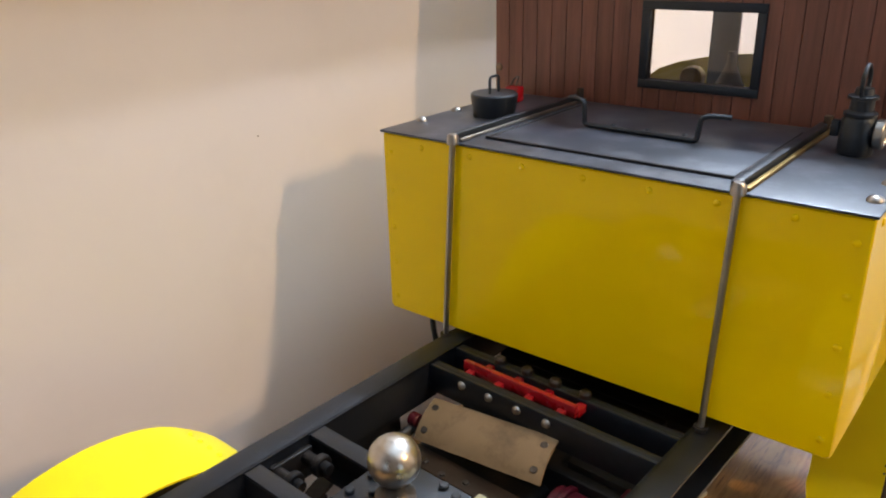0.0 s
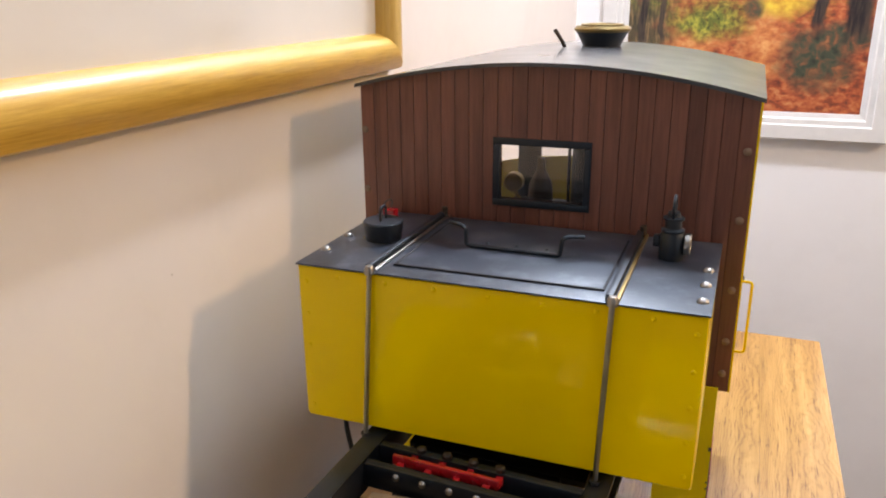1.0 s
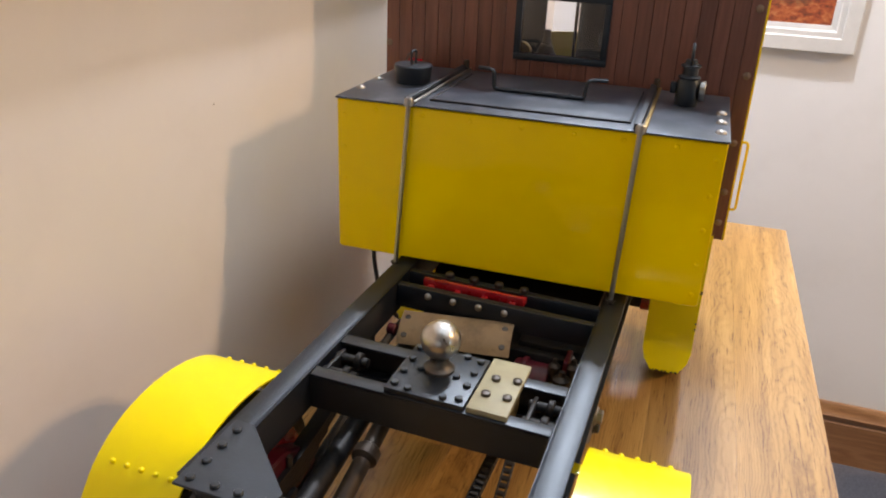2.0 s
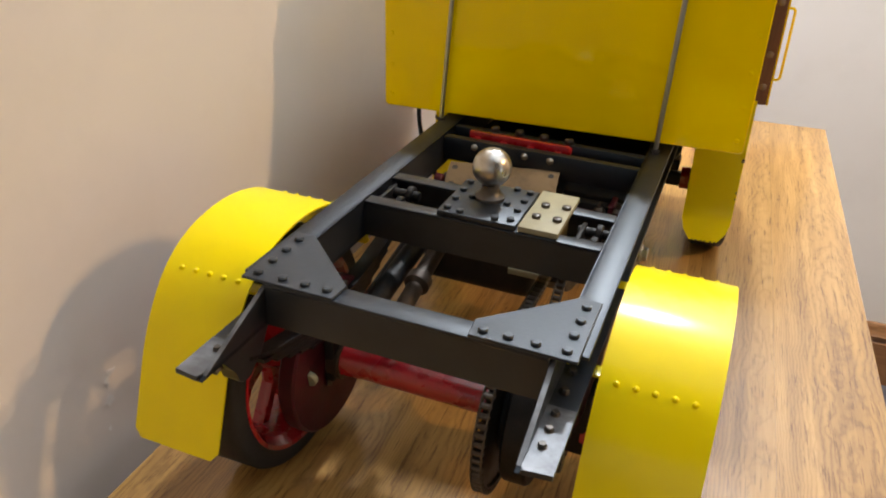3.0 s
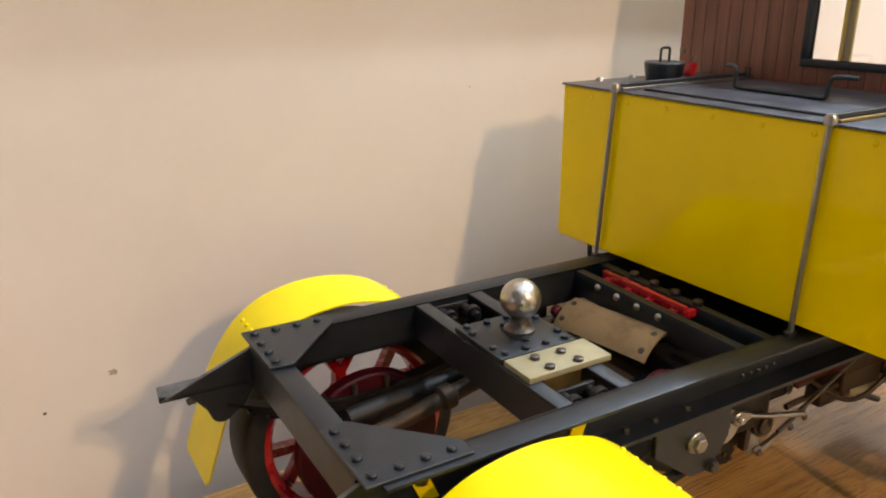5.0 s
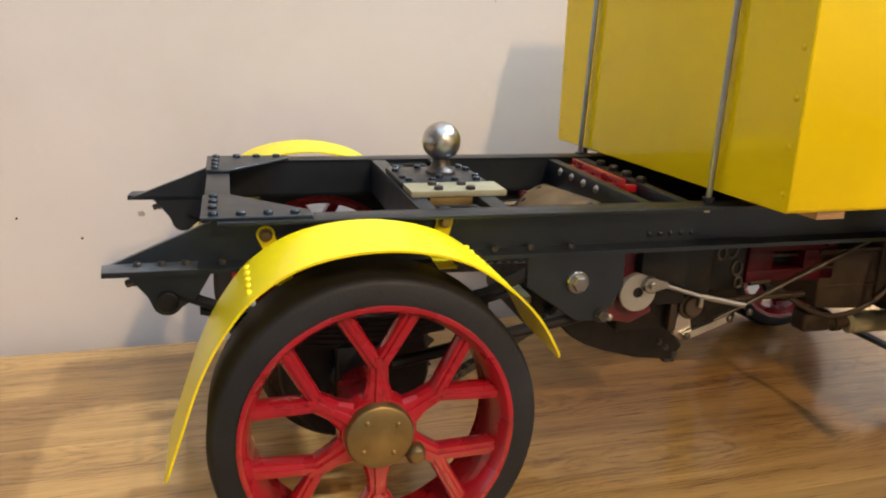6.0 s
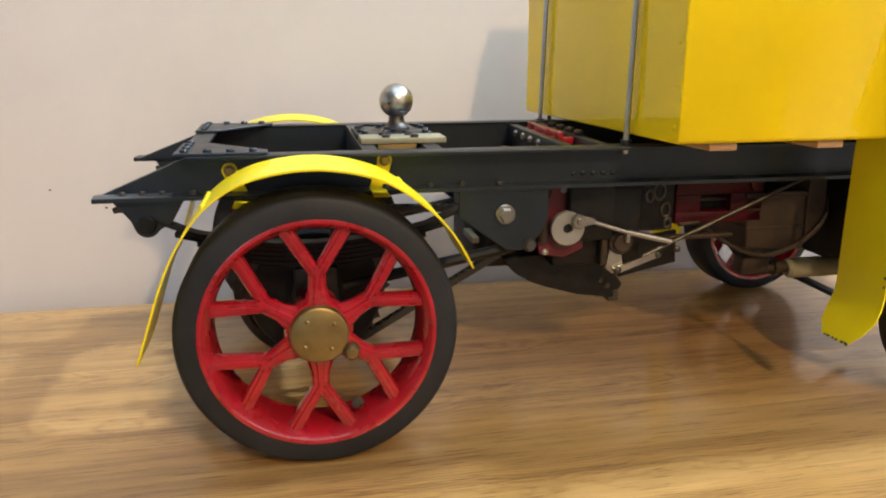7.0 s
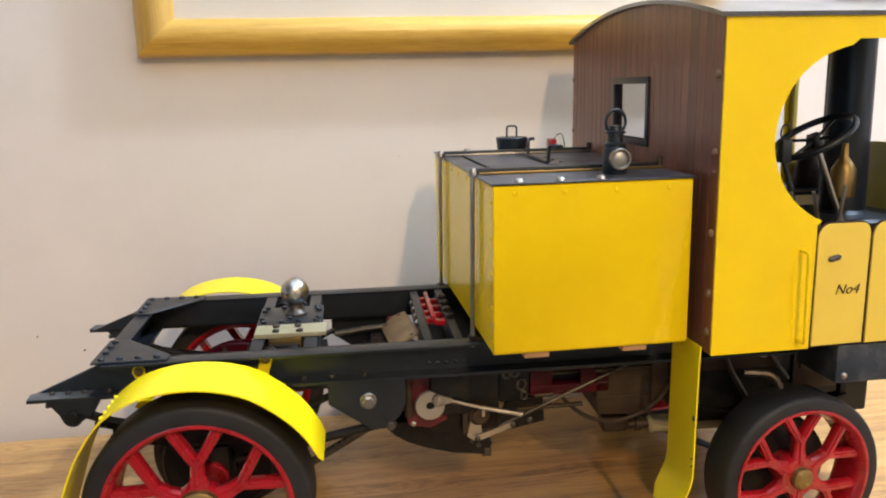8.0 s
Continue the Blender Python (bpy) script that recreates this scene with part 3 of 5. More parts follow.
# ---------------------------------------------------------------- pictures on the walls
def gold_picture():
    y0, y1, z0, z1 = -0.425, 0.502, 0.573, 1.18
    pic = empty("framed_picture", None, "large picture with white mount in gold wooden frame", "picture")
    pic.location = metres((WX0, (y0 + y1) / 2, z0))
    off = Matrix.Translation((-WX0, -(y0 + y1) / 2, -z0))
    # each moulding is a rounded slope, mitred at its ends
    prof = [(0, 0.0), (0.016, 0.0), (0.024, 0.003), (0.030, 0.012), (0.033, 0.026), (0.031, 0.039), (0.024, 0.048), (0.012, 0.055), (0, 0.056)]

    def moulding(a, b, inward, mat):
        bm = B()
        a, b, inward = Vector(a), Vector(b), Vector(inward)
        along = (b - a).normalized()
        rows = [[bm.verts.new(p + s * along * k + inward * k + Vector((h, 0, 0))) for h, k in prof] for p, s in ((a, 1), (b, -1))]
        for i in range(len(prof)):
            j = (i + 1) % len(prof)
            bm.faces.new([rows[0][i], rows[0][j], rows[1][j], rows[1][i]])
        bm.faces.new(rows[0]), bm.faces.new(rows[1])
        part("moulding", bm, mat, pic, xf=off)
    x = WX0 + 0.0005
    moulding((x, y0, z0), (x, y1, z0), (0, 0, 1), GOLD)
    moulding((x, y0, z1), (x, y1, z1), (0, 0, -1), GOLD)
    moulding((x, y0, z0), (x, y0, z1), (0, 1, 0), GOLD_UP)
    moulding((x, y1, z0), (x, y1, z1), (0, -1, 0), GOLD_UP)
    part("mount", box(B(), (x, y0 + 0.03, z0 + 0.03), (x + 0.006, y1 - 0.03, z1 - 0.03)), MOUNT, pic, "white mount board", xf=off)



gold_picture()


def forest_picture():
    x0, x1, z0, z1 = -0.240, 0.599, 0.254, 1.02
    y = WY1 - 0.0005
    pic = empty("framed_painting", None, "autumn woodland oil painting in stepped white frame", "painting")
    pic.location = metres((x0, y, z0))
    off = Matrix.Translation((-x0, -y, -z0))
    prof = [(0, 0), (0.022, 0.0), (0.026, 0.004), (0.026, 0.043), (0.020, 0.046), (0.020, 0.061), (0.014, 0.065), (0.012, 0.080), (0, 0.082)]

    def moulding(a, b, inward):
        bm = B()
        a, b, inward = Vector(a), Vector(b), Vector(inward)
        along = (b - a).normalized()
        rows = [[bm.verts.new(p + s * along * k + inward * k + Vector((0, -h, 0))) for h, k in prof] for p, s in ((a, 1), (b, -1))]
        for i in range(len(prof)):
            j = (i + 1) % len(prof)
            bm.faces.new([rows[0][i], rows[0][j], rows[1][j], rows[1][i]])
        bm.faces.new(rows[0]), bm.faces.new(rows[1])
        part("moulding", bm, WHITE_FRAME, pic, xf=off)
    moulding((x0, y, z0), (x1, y, z0), (0, 0, 1))
    moulding((x0, y, z1), (x1, y, z1), (0, 0, -1))
    moulding((x0, y, z0), (x0, y, z1), (1, 0, 0))
    moulding((x1, y, z0), (x1, y, z1), (-1, 0, 0))
    part("canvas", box(B(), (x0 + 0.076, y - 0.010, z0 + 0.076), (x1 - 0.076, y, z1 - 0.076)), FOREST, pic, "autumn wood painted in orange, green and black", xf=off)


forest_picture()


def blue_bottle():
    b = empty("water_bottle", None, "large pale blue plastic water bottle on the carpet", "bottle")
    b.location = metres((1.16, 1.64, FLOOR))
    prof = [(0.0, 0.10), (0.006, 0.112), (0.05, 0.116), (0.058, 0.110), (0.066, 0.116), (0.13, 0.116), (0.138, 0.110), (0.146, 0.116), (0.21, 0.116), (0.218, 0.110),
            (0.226, 0.116), (0.275, 0.114), (0.32, 0.092), (0.345, 0.05), (0.352, 0.03), (0.385, 0.03)]
    part("body", lathe(B(), (0, 0, 0), (0, 0, 1), prof, 40), BLUE_PLASTIC, b)
    part("cap", cyl(B(), (0, 0, 0.3855), (0, 0, 0.41), 0.033, bevel=0.003, seg=28), shader("white_cap", (0.7, 0.7, 0.7), 0.4), b, "white plastic cap")


blue_bottle()


# ---------------------------------------------------------------- the model steam lorry
lorry = empty("model_steam_lorry", None, "yellow and black model steam lorry with red wheels on the table", "model lorry")

# chassis frame -----------------------------------------------------------------
ZT, ZB, UO, UI = 0.2455, 0.2095, 0.1285, 0.106
REAR, TIP = -0.4075, -0.476


def chassis_rail(s):
    """A channel that opens outwards, its tail cut to a slope that ends in the bottom flange."""
    bm = B()
    t = 0.003
    tip = TIP if s > 0 else TIP - 0.007
    prism(bm, [(tip, ZB), (0.50, ZB), (0.50, ZT), (-0.392, ZT)], "x", s * UI, s * (UI + t))
    box(bm, (min(s * UI, s * UO), -0.397, ZT - t), (max(s * UI, s * UO), 0.50, ZT), 0.0006)
    prism(bm, [(s * UI, tip + 0.012), (s * (UI + 0.004), tip), (s * UO, tip + 0.002), (s * UO, 0.50), (s * UI, 0.50)], "z", ZB - 0.0003, ZB + t)
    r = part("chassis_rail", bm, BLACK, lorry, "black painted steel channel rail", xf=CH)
    # the tail has a pale grey strip on its flange and bare steel along the cut edge
    end = -0.412 if s > 0 else -0.440
    part("flange_strip", prism(B(), [(s * (UI + t), tip + 0.004), (s * (UI + 0.005), tip + 0.0003), (s * (UO - 0.0002), tip + 0.0023), (s * (UO - 0.0002), end), (s * (UI + t), end)], "z", ZB + t, ZB + t + 0.0006), PALE_STEEL, r, "pale grey strip on the flange", xf=CH)
    k = (-0.392 - tip) / (ZT - ZB)
    edge = [(tip + k * h, ZB + h) for h in (0.002, ZT - ZB - 0.001)]
    part("wear_edge", prism(B(), [edge[0], edge[1], (edge[1][0] - 0.0008, edge[1][1] + 0.0005), (edge[0][0] - 0.0008, edge[0][1] + 0.0005)], "x", s * (UI - 0.0002), s * (UI + t + 0.0002)), PALE_STEEL, r, "bare steel edge", xf=CH)
    nut = hexbolt(B(), (0, 0, 0), (0, 0, 1), 0.0028, 0.0035)
    repeat("bolt", nut, DULL, r, [(s * 0.116, v, ZB + t) for v in (-0.452, -0.436, -0.420, -0.395, -0.372, -0.23, -0.19, -0.16, -0.125)], xf=CH)
    row = dome(B(), (0, 0, 0), (s, 0, 0), 0.0026)
    repeat("rivet", row, BLACK, r, [(s * (UI + t), v, 0.219) for v in (-0.052, -0.042, -0.032, -0.022, -0.012)], xf=CH)
    return r


for s in (1, -1):
    chassis_rail(s)


def cross_member(v0, v1, zb, web_rear=True, name="cross_member"):
    bm = B()
    t = 0.003
    u = UI - 0.0006
    box(bm, (-u, v0, ZT - 0.0035), (u, v1, ZT - 0.0004), 0.0006)
    w = (v0, v0 + t) if web_rear else (v1 - t, v1)
    box(bm, (-u, w[0], zb), (u, w[1], ZT - 0.0034))
    box(bm, (-u, v0 + 0.0002, zb - 0.0005), (u, v1, zb + t))
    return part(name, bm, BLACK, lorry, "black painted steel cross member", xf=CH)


cross_member(REAR, -0.388, ZB + 0.001)
cross_member(-0.2485, -0.2345, 0.212)
cross_member(-0.190, -0.1755, 0.212, web_rear=False)


def gusset(s):
    pts = [(s * 0.1235, REAR - 0.001), (s * 0.050, REAR - 0.001), (s * 0.0485, -0.3885), (s * 0.107, -0.331), (s * 0.1235, -0.331)]
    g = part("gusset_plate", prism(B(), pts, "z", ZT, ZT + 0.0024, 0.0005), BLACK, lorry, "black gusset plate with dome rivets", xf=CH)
    repeat("rivet", lathe(B(), (0, 0, 0), (0, 0, 1), [(-0.0005, 0.0036), (0.0016, 0.0036), (0.0026, 0.0028), (0.0029, 0)], 12), BLACK, g,
           [(s * 0.1145, v, ZT + 0.0024) for v in (-0.400, -0.381, -0.362, -0.343)] + [(s * u, -0.4005, ZT + 0.0024) for u in (0.094, 0.0755, 0.058)], xf=CH)


for s in (1, -1):
    gusset(s)


def tow_ball():
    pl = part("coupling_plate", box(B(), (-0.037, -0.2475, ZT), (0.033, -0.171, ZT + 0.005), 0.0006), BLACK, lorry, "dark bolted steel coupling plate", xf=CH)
    places = [(u, v, ZT + 0.005) for u in (-0.0305, 0.0265) for v in (-0.179, -0.1985, -0.219, -0.2395)]
    places += [(u, v, ZT + 0.005) for u in (-0.0175, 0.0135) for v in (-0.176, -0.2425)] + [(0.0140, -0.2095, ZT + 0.005), (-0.0185, -0.2095, ZT + 0.005)]
    repeat("bolt", cyl(B(), (0, 0, -0.0004), (0, 0, 0.003), 0.0033, seg=12, bevel=0.0006), BLACK, pl, places, xf=CH)
    c = (-0.0040, -0.2035)
    z = ZT + 0.005
    neck = lathe(B(), (*c, z), (*c, z + 1), [(-0.0003, 0.0135), (0.003, 0.0135), (0.0045, 0.0115), (0.0075, 0.0088), (0.012, 0.0076), (0.017, 0.0078), (0.021, 0.0092)], 28)
    part("ball_neck", neck, DULL, lorry, "dull turned steel neck", xf=CH)
    r, zc = 0.0173, 0.2800
    prof = [(zc - r * math.cos(a), r * math.sin(a)) for a in [radians(d) for d in range(28, 176, 7)]]
    prof = [(h - z, q) for h, q in prof] + [(zc + r * 0.985 - z, 0.004), (zc + r * 0.985 - z, 0)]
    part("tow_ball", lathe(B(), (*c, z), (*c, z + 1), prof, 40), BRIGHT, lorry, "worn polished steel tow ball", xf=CH)


tow_ball()


def brass_block():
    b = part("cream_block", box(B(), (0.0348, -0.2465, ZT), (0.0690, -0.1655, ZT + 0.0052), 0.0005), CREAM, lorry, "cream metal block with four bolts", xf=CH)
    repeat("bolt", lathe(B(), (0, 0, 0), (0, 0, 1), [(-0.0004, 0.004), (0.0026, 0.004), (0.0032, 0.003), (0.0034, 0)], 12), DULL, b,
           [(0.0445, -0.2235, ZT + 0.0052), (0.046, -0.1985, ZT + 0.0052), (0.0625, -0.2225, ZT + 0.0052), (0.064, -0.1955, ZT + 0.0052)], xf=CH)
    part("spacer", box(B(), (0.040, -0.231, 0.222), (0.067, -0.194, ZT - 0.0004), 0.0006), BRASS, lorry, xf=CH)
    for u0, u1 in ((-0.105, -0.072), (0.076, 0.105)):
        # dark shackles that hang between the two cross members
        k = part("shackle", box(B(), (u0 + 0.004, -0.231, 0.226), (u0 + 0.008, -0.195, 0.242), 0.001), GRIME, lorry, xf=CH)
        bm = B()
        for v in (-0.226, -0.201):
            cyl(bm, (u0 + 0.001, v, 0.236), (u1, v, 0.236), 0.0048, seg=14, bevel=0.0008)
            cyl(bm, (u1 - 0.012, v, 0.236), (u1 - 0.006, v, 0.236), 0.0085, seg=16, bevel=0.001)
        part("pin", bm, GRIME, k, xf=CH)


brass_block()


def front_cross_bars():
    for v0, v1, zt in ((-0.056, -0.046, 0.2435), (-0.022, -0.012, 0.2445)):
        bm = B()
        box(bm, (-UI + 0.0005, v0, zt - 0.026), (UI - 0.0005, v0 + 0.003, zt), 0.0005)
        box(bm, (-UI + 0.0005, v0 + 0.003, zt - 0.003), (UI - 0.0005, v1, zt - 0.0002), 0.0005)
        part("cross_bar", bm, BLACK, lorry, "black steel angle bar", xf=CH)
    bar = B()
    box(bar, (-0.082, -0.0395, 0.238), (0.029, -0.0345, 0.2485), 0.0008)
    for i in range(4):
        u = -0.072 + i * 0.030
        box(bar, (u - 0.0035, -0.0457, 0.236), (u + 0.0035, -0.0394, 0.243), 0.0006)
        box(bar, (u + 0.0045, -0.0346, 0.236), (u + 0.0115, -0.0225, 0.243), 0.0006)
    part("manifold_bar", bar, RED, lorry, "red painted bar with lugs", xf=CH)
    repeat("bolt", dome(B(), (0, 0, 0), (0, -1, 0.35), 0.0040, 0.0032, 12), STEEL, lorry, [(-0.070 + i * 0.028, -0.0562, 0.2365) for i in range(4)], "bright round bolt head", xf=CH)
    repeat("stud", lathe(B(), (0, 0, 0), (0, 0, 1), [(-0.0004, 0.005), (0.004, 0.005), (0.0055, 0.0035), (0.006, 0)], 12), BRONZE, lorry, [(-0.060 + i * 0.028, -0.0165, 0.2443) for i in range(4)], xf=CH)


front_cross_bars()


def engine_block():
    """What shows between the rails: a beige cover over the motor, its red cases and dark iron."""
    # the cover slopes down to the rear
    tilt = Matrix.Translation((-0.034, -0.075, 0.2105)) @ Matrix.Rotation(radians(35), 4, "X") @ Matrix.Rotation(radians(6), 4, "Z")
    cover = part("motor_cover", prism(B(), arc(0, -0.0393, 0.0450, 64, 116, 12) + arc(0, -0.0393, 0.0428, 116, 64, 12), "x", -0.057, 0.062), BEIGE, lorry, "oil-stained tan curved metal cover", xf=CH @ tilt)
    repeat("bolt", cyl(B(), (0, 0, -0.0003), (0, 0, 0.0022), 0.0034, seg=12, bevel=0.0005), DULL, cover,
           [CH @ tilt @ Matrix.Translation((u, v, 0.0028)) for u in (-0.050, 0.054) for v in (-0.010, 0.010)])
    part("motor_case", box(B(), (-0.100, -0.125, 0.104), (0.026, -0.050, 0.1835), 0.012, 4), GRIME, lorry, xf=CH)
    part("guide_plate", box(B(), (0.000, -0.1330, 0.1375), (0.042, -0.1255, 0.1440), 0.0006), CREAM, lorry, "pale metal guide plate", xf=CH)
    part("cover_flange", box(B(), (-0.102, -0.112, 0.184), (0.026, -0.090, 0.188), 0.001), BRONZE, lorry, xf=CH)
    part("end_boss", cyl(B(), (-0.103, -0.084, 0.205), (-0.094, -0.084, 0.205), 0.006, bevel=0.001), RED_OLD, lorry, "red round boss", xf=CH)
    for i in range(6):
        v = -0.104 if i % 2 else -0.108
        part("bolt", hexbolt(B(), (-0.09 + i * 0.021, v, 0.1876), (0, 0, 1), 0.0028), DULL, lorry, xf=CH)
    g = B()
    cyl(g, (0.034, -0.074, 0.178), (0.072, -0.074, 0.178), 0.019, bevel=0.002, seg=28)
    cyl(g, (0.042, -0.074, 0.178), (0.048, -0.074, 0.178), 0.022, bevel=0.001, seg=28)
    part("gear_case", g, RED_OLD, lorry, "worn red painted round case", xf=CH)
    part("gearbox", box(B(), (0.030, -0.05, 0.15), (0.100, -0.004, 0.206), 0.003), GRIME, lorry, xf=CH)
    part("gearbox_lid", box(B(), (-0.09, -0.010, 0.17), (0.074, 0.034, 0.2195), 0.004), GRIME, lorry, xf=CH)
    # added plate: blocks light that would show through below the tank
    part("gap_plate", box(B(), (-0.098, 0.034, 0.2105), (0.098, 0.262, 0.2185), 0.002), GRIME, lorry, "added black plate that keeps the gap over the engine dark", xf=CH)
    for u, v, r, h in ((0.086, -0.090, 0.006, 0.205), (0.076, -0.080, 0.004, 0.212), (0.094, -0.075, 0.005, 0.212)):
        part("valve", lathe(B(), (u, v, 0.15), (u, v, 1), [(0, r), (h - 0.17, r), (h - 0.166, r * 1.5), (h - 0.158, r * 1.5), (h - 0.155, r * 0.6), (h - 0.150, r * 0.5)], 12), BRONZE, lorry, xf=CH)
    part("pipe", rod(B(), bend([(-0.101, -0.16, 0.190), (-0.100, -0.12, 0.195), (-0.098, -0.06, 0.200)], 0.01), 0.0045), DULL, lorry, xf=CH)


engine_block()


# wheels ------------------------------------------------------------------------
def wheel(name, c, R, rim, width, s, cap, knob=True, label="", steer=0.0):
    """A cast wheel with six forked spokes and a solid rubber tyre; c: its centre in the outer face's plane; s: the side it faces."""
    w = empty(name, lorry, label)
    x = s * c[0]
    back = Vector((-s, 0, 0))
    C = Vector((x, c[1], c[2]))
    on = LEVEL @ Matrix.Translation(C) @ Matrix.Rotation(radians(steer), 4, "Z") @ Matrix.Translation(-C)
    e = width
    ty = [(0.0, rim - 0.001), (0.0, R - 0.005), (0.0015, R - 0.002), (0.005, R), (e - 0.005, R), (e - 0.0015, R - 0.002), (e, R - 0.005), (e, rim - 0.001)]
    bm = B()
    m, _ = turn_to(C, C + back)
    seg = 72
    rows = [[bm.verts.new(m @ Vector((q * math.cos(2 * math.pi * i / seg), q * math.sin(2 * math.pi * i / seg), h))) for i in range(seg)] for h, q in ty]
    for k in range(len(rows)):
        a, b = rows[k], rows[(k + 1) % len(rows)]
        for i in range(seg):
            bm.faces.new([a[i], a[(i + 1) % seg], b[(i + 1) % seg], b[i]])
    part("tyre", bm, RUBBER, w, "black solid rubber tyre", xf=on)
    bm = B()
    rp = [(-0.0012, rim), (-0.0016, rim - 0.0015), (-0.0012, rim - 0.0035), (0.003, rim - 0.0065), (0.012, rim - 0.0095), (e - 0.008, rim - 0.0100), (e, rim - 0.0040), (e + 0.0006, rim)]
    rows = [[bm.verts.new(m @ Vector((q * math.cos(2 * math.pi * i / seg), q * math.sin(2 * math.pi * i / seg), h))) for i in range(seg)] for h, q in rp]
    for k in range(len(rows)):
        a, b = rows[k], rows[(k + 1) % len(rows)]
        for i in range(seg):
            bm.faces.new([a[i], a[(i + 1) % seg], b[(i + 1) % seg], b[i]])
    part("rim", bm, RED, w, "glossy red cast rim", xf=on)

    def at(r, a, d):
        return C + Vector((-s * d, r * math.cos(a), r * math.sin(a)))

    def limb(bm, p, q, w0, w1, d0, d1, t):
        """A tapered bar with a rib, between two places in the wheel's plane; d: depth behind the outer face."""
        p, q = Vector(p), Vector(q)
        al = (q - p).normalized()
        sd = al.cross(Vector((1, 0, 0))).normalized()
        ax = Vector((-s, 0, 0))
        sec = [(-1, 0.25), (-0.75, 0.0), (-0.35, 0.0), (-0.25, -0.16), (0.25, -0.16), (0.35, 0.0), (0.75, 0.0), (1, 0.25), (0.8, 1.0), (-0.8, 1.0)]
        rr = [[bm.verts.new(o + sd * (wd * k) + ax * (t * h)) for k, h in sec] for o, wd in ((p, w0), (q, w1))]
        n = len(sec)
        for i in range(n):
            bm.faces.new([rr[0][i], rr[0][(i + 1) % n], rr[1][(i + 1) % n], rr[1][i]])
        bm.faces.new(rr[0]), bm.faces.new(rr[1])
    for k in range(6):
        a = radians(90 + 60 * k)
        bm = B()
        fork = rim * 0.56
        limb(bm, at(rim * 0.2, a, 0.006), at(rim * 0.37, a, 0.008), rim * 0.135, rim * 0.080, 0, 0, rim * 0.14)
        limb(bm, at(rim * 0.36, a, 0.008), at(fork * 1.04, a, 0.008), rim * 0.080, rim * 0.070, 0, 0, rim * 0.14)
        for g in (-1, 1):
            limb(bm, at(fork * 0.92, a + g * 0.03, 0.008), at(rim - 0.007, a + g * radians(15.5), 0.008), rim * 0.058, rim * 0.066, 0, 0, rim * 0.13)
        part("spoke", bm, RED, w, xf=on)
    hb = lathe(B(), C + back * 0.006, C + back, [(0, rim * 0.27), (0.003, rim * 0.285), (0.010, rim * 0.30), (0.020, rim * 0.27), (e * 0.8, rim * 0.21), (e + 0.02, rim * 0.2)], 36)
    part("hub", hb, RED, w, xf=on)
    out = -back
    p = C + back * 0.012
    part("hub_cap", lathe(B(), p, p + out, [(0, cap), (0.010, cap), (0.0125, cap - 0.0012), (0.0135, cap - 0.003), (0.0135, 0)], 44), BRASS, w, "aged brass hub cap", xf=on)
    face = p + out * 0.0135
    for k in range(4):
        a = radians(38 + 90 * k)
        part("screw", dome(B(), face + Vector((0, cap * 0.62 * math.cos(a), cap * 0.62 * math.sin(a))), out, 0.0020, 0.0012), BRASS, w, xf=on)
    if knob:
        a = radians(-33)
        q = C + Vector((0, cap * 1.26 * math.cos(a), cap * 1.26 * math.sin(a))) + back * 0.009
        part("drive_pin", lathe(B(), q, q + out, [(-0.01, 0.0072), (0.006, 0.0072), (0.010, 0.0066), (0.0125, 0.0045), (0.0135, 0)], 20), BRASS, w, "brass drive pin", xf=on)
    if steer:
        q = C + back * (e + 0.001)
        part("back_plate", lathe(B(), q, q + back, [(-0.010, rim * 0.66), (0.002, rim * 0.70), (0.005, rim * 0.66), (0.005, 0)], 36), GRIME, w, "oily black back plate", xf=on)
    part("plug", dome(B(), at(rim * 0.78, radians(-66), 0.014), out, 0.0055, 0.002, 14), DULL, w, xf=on)
    return w


for s in (1, -1):
    wheel("rear_wheel", (0.201, -0.2955, 0.1075), 0.1142, 0.0955, 0.056, s, 0.0242, True, "red cast wheel with black rubber tyre and brass hub")
    wheel("front_wheel", (0.200, 0.3495, 0.0889) if s > 0 else (0.230, 0.337, 0.0889), 0.0955, 0.0810, 0.048, s, 0.0125, False, "smaller red cast wheel with black rubber tyre", steer=5)


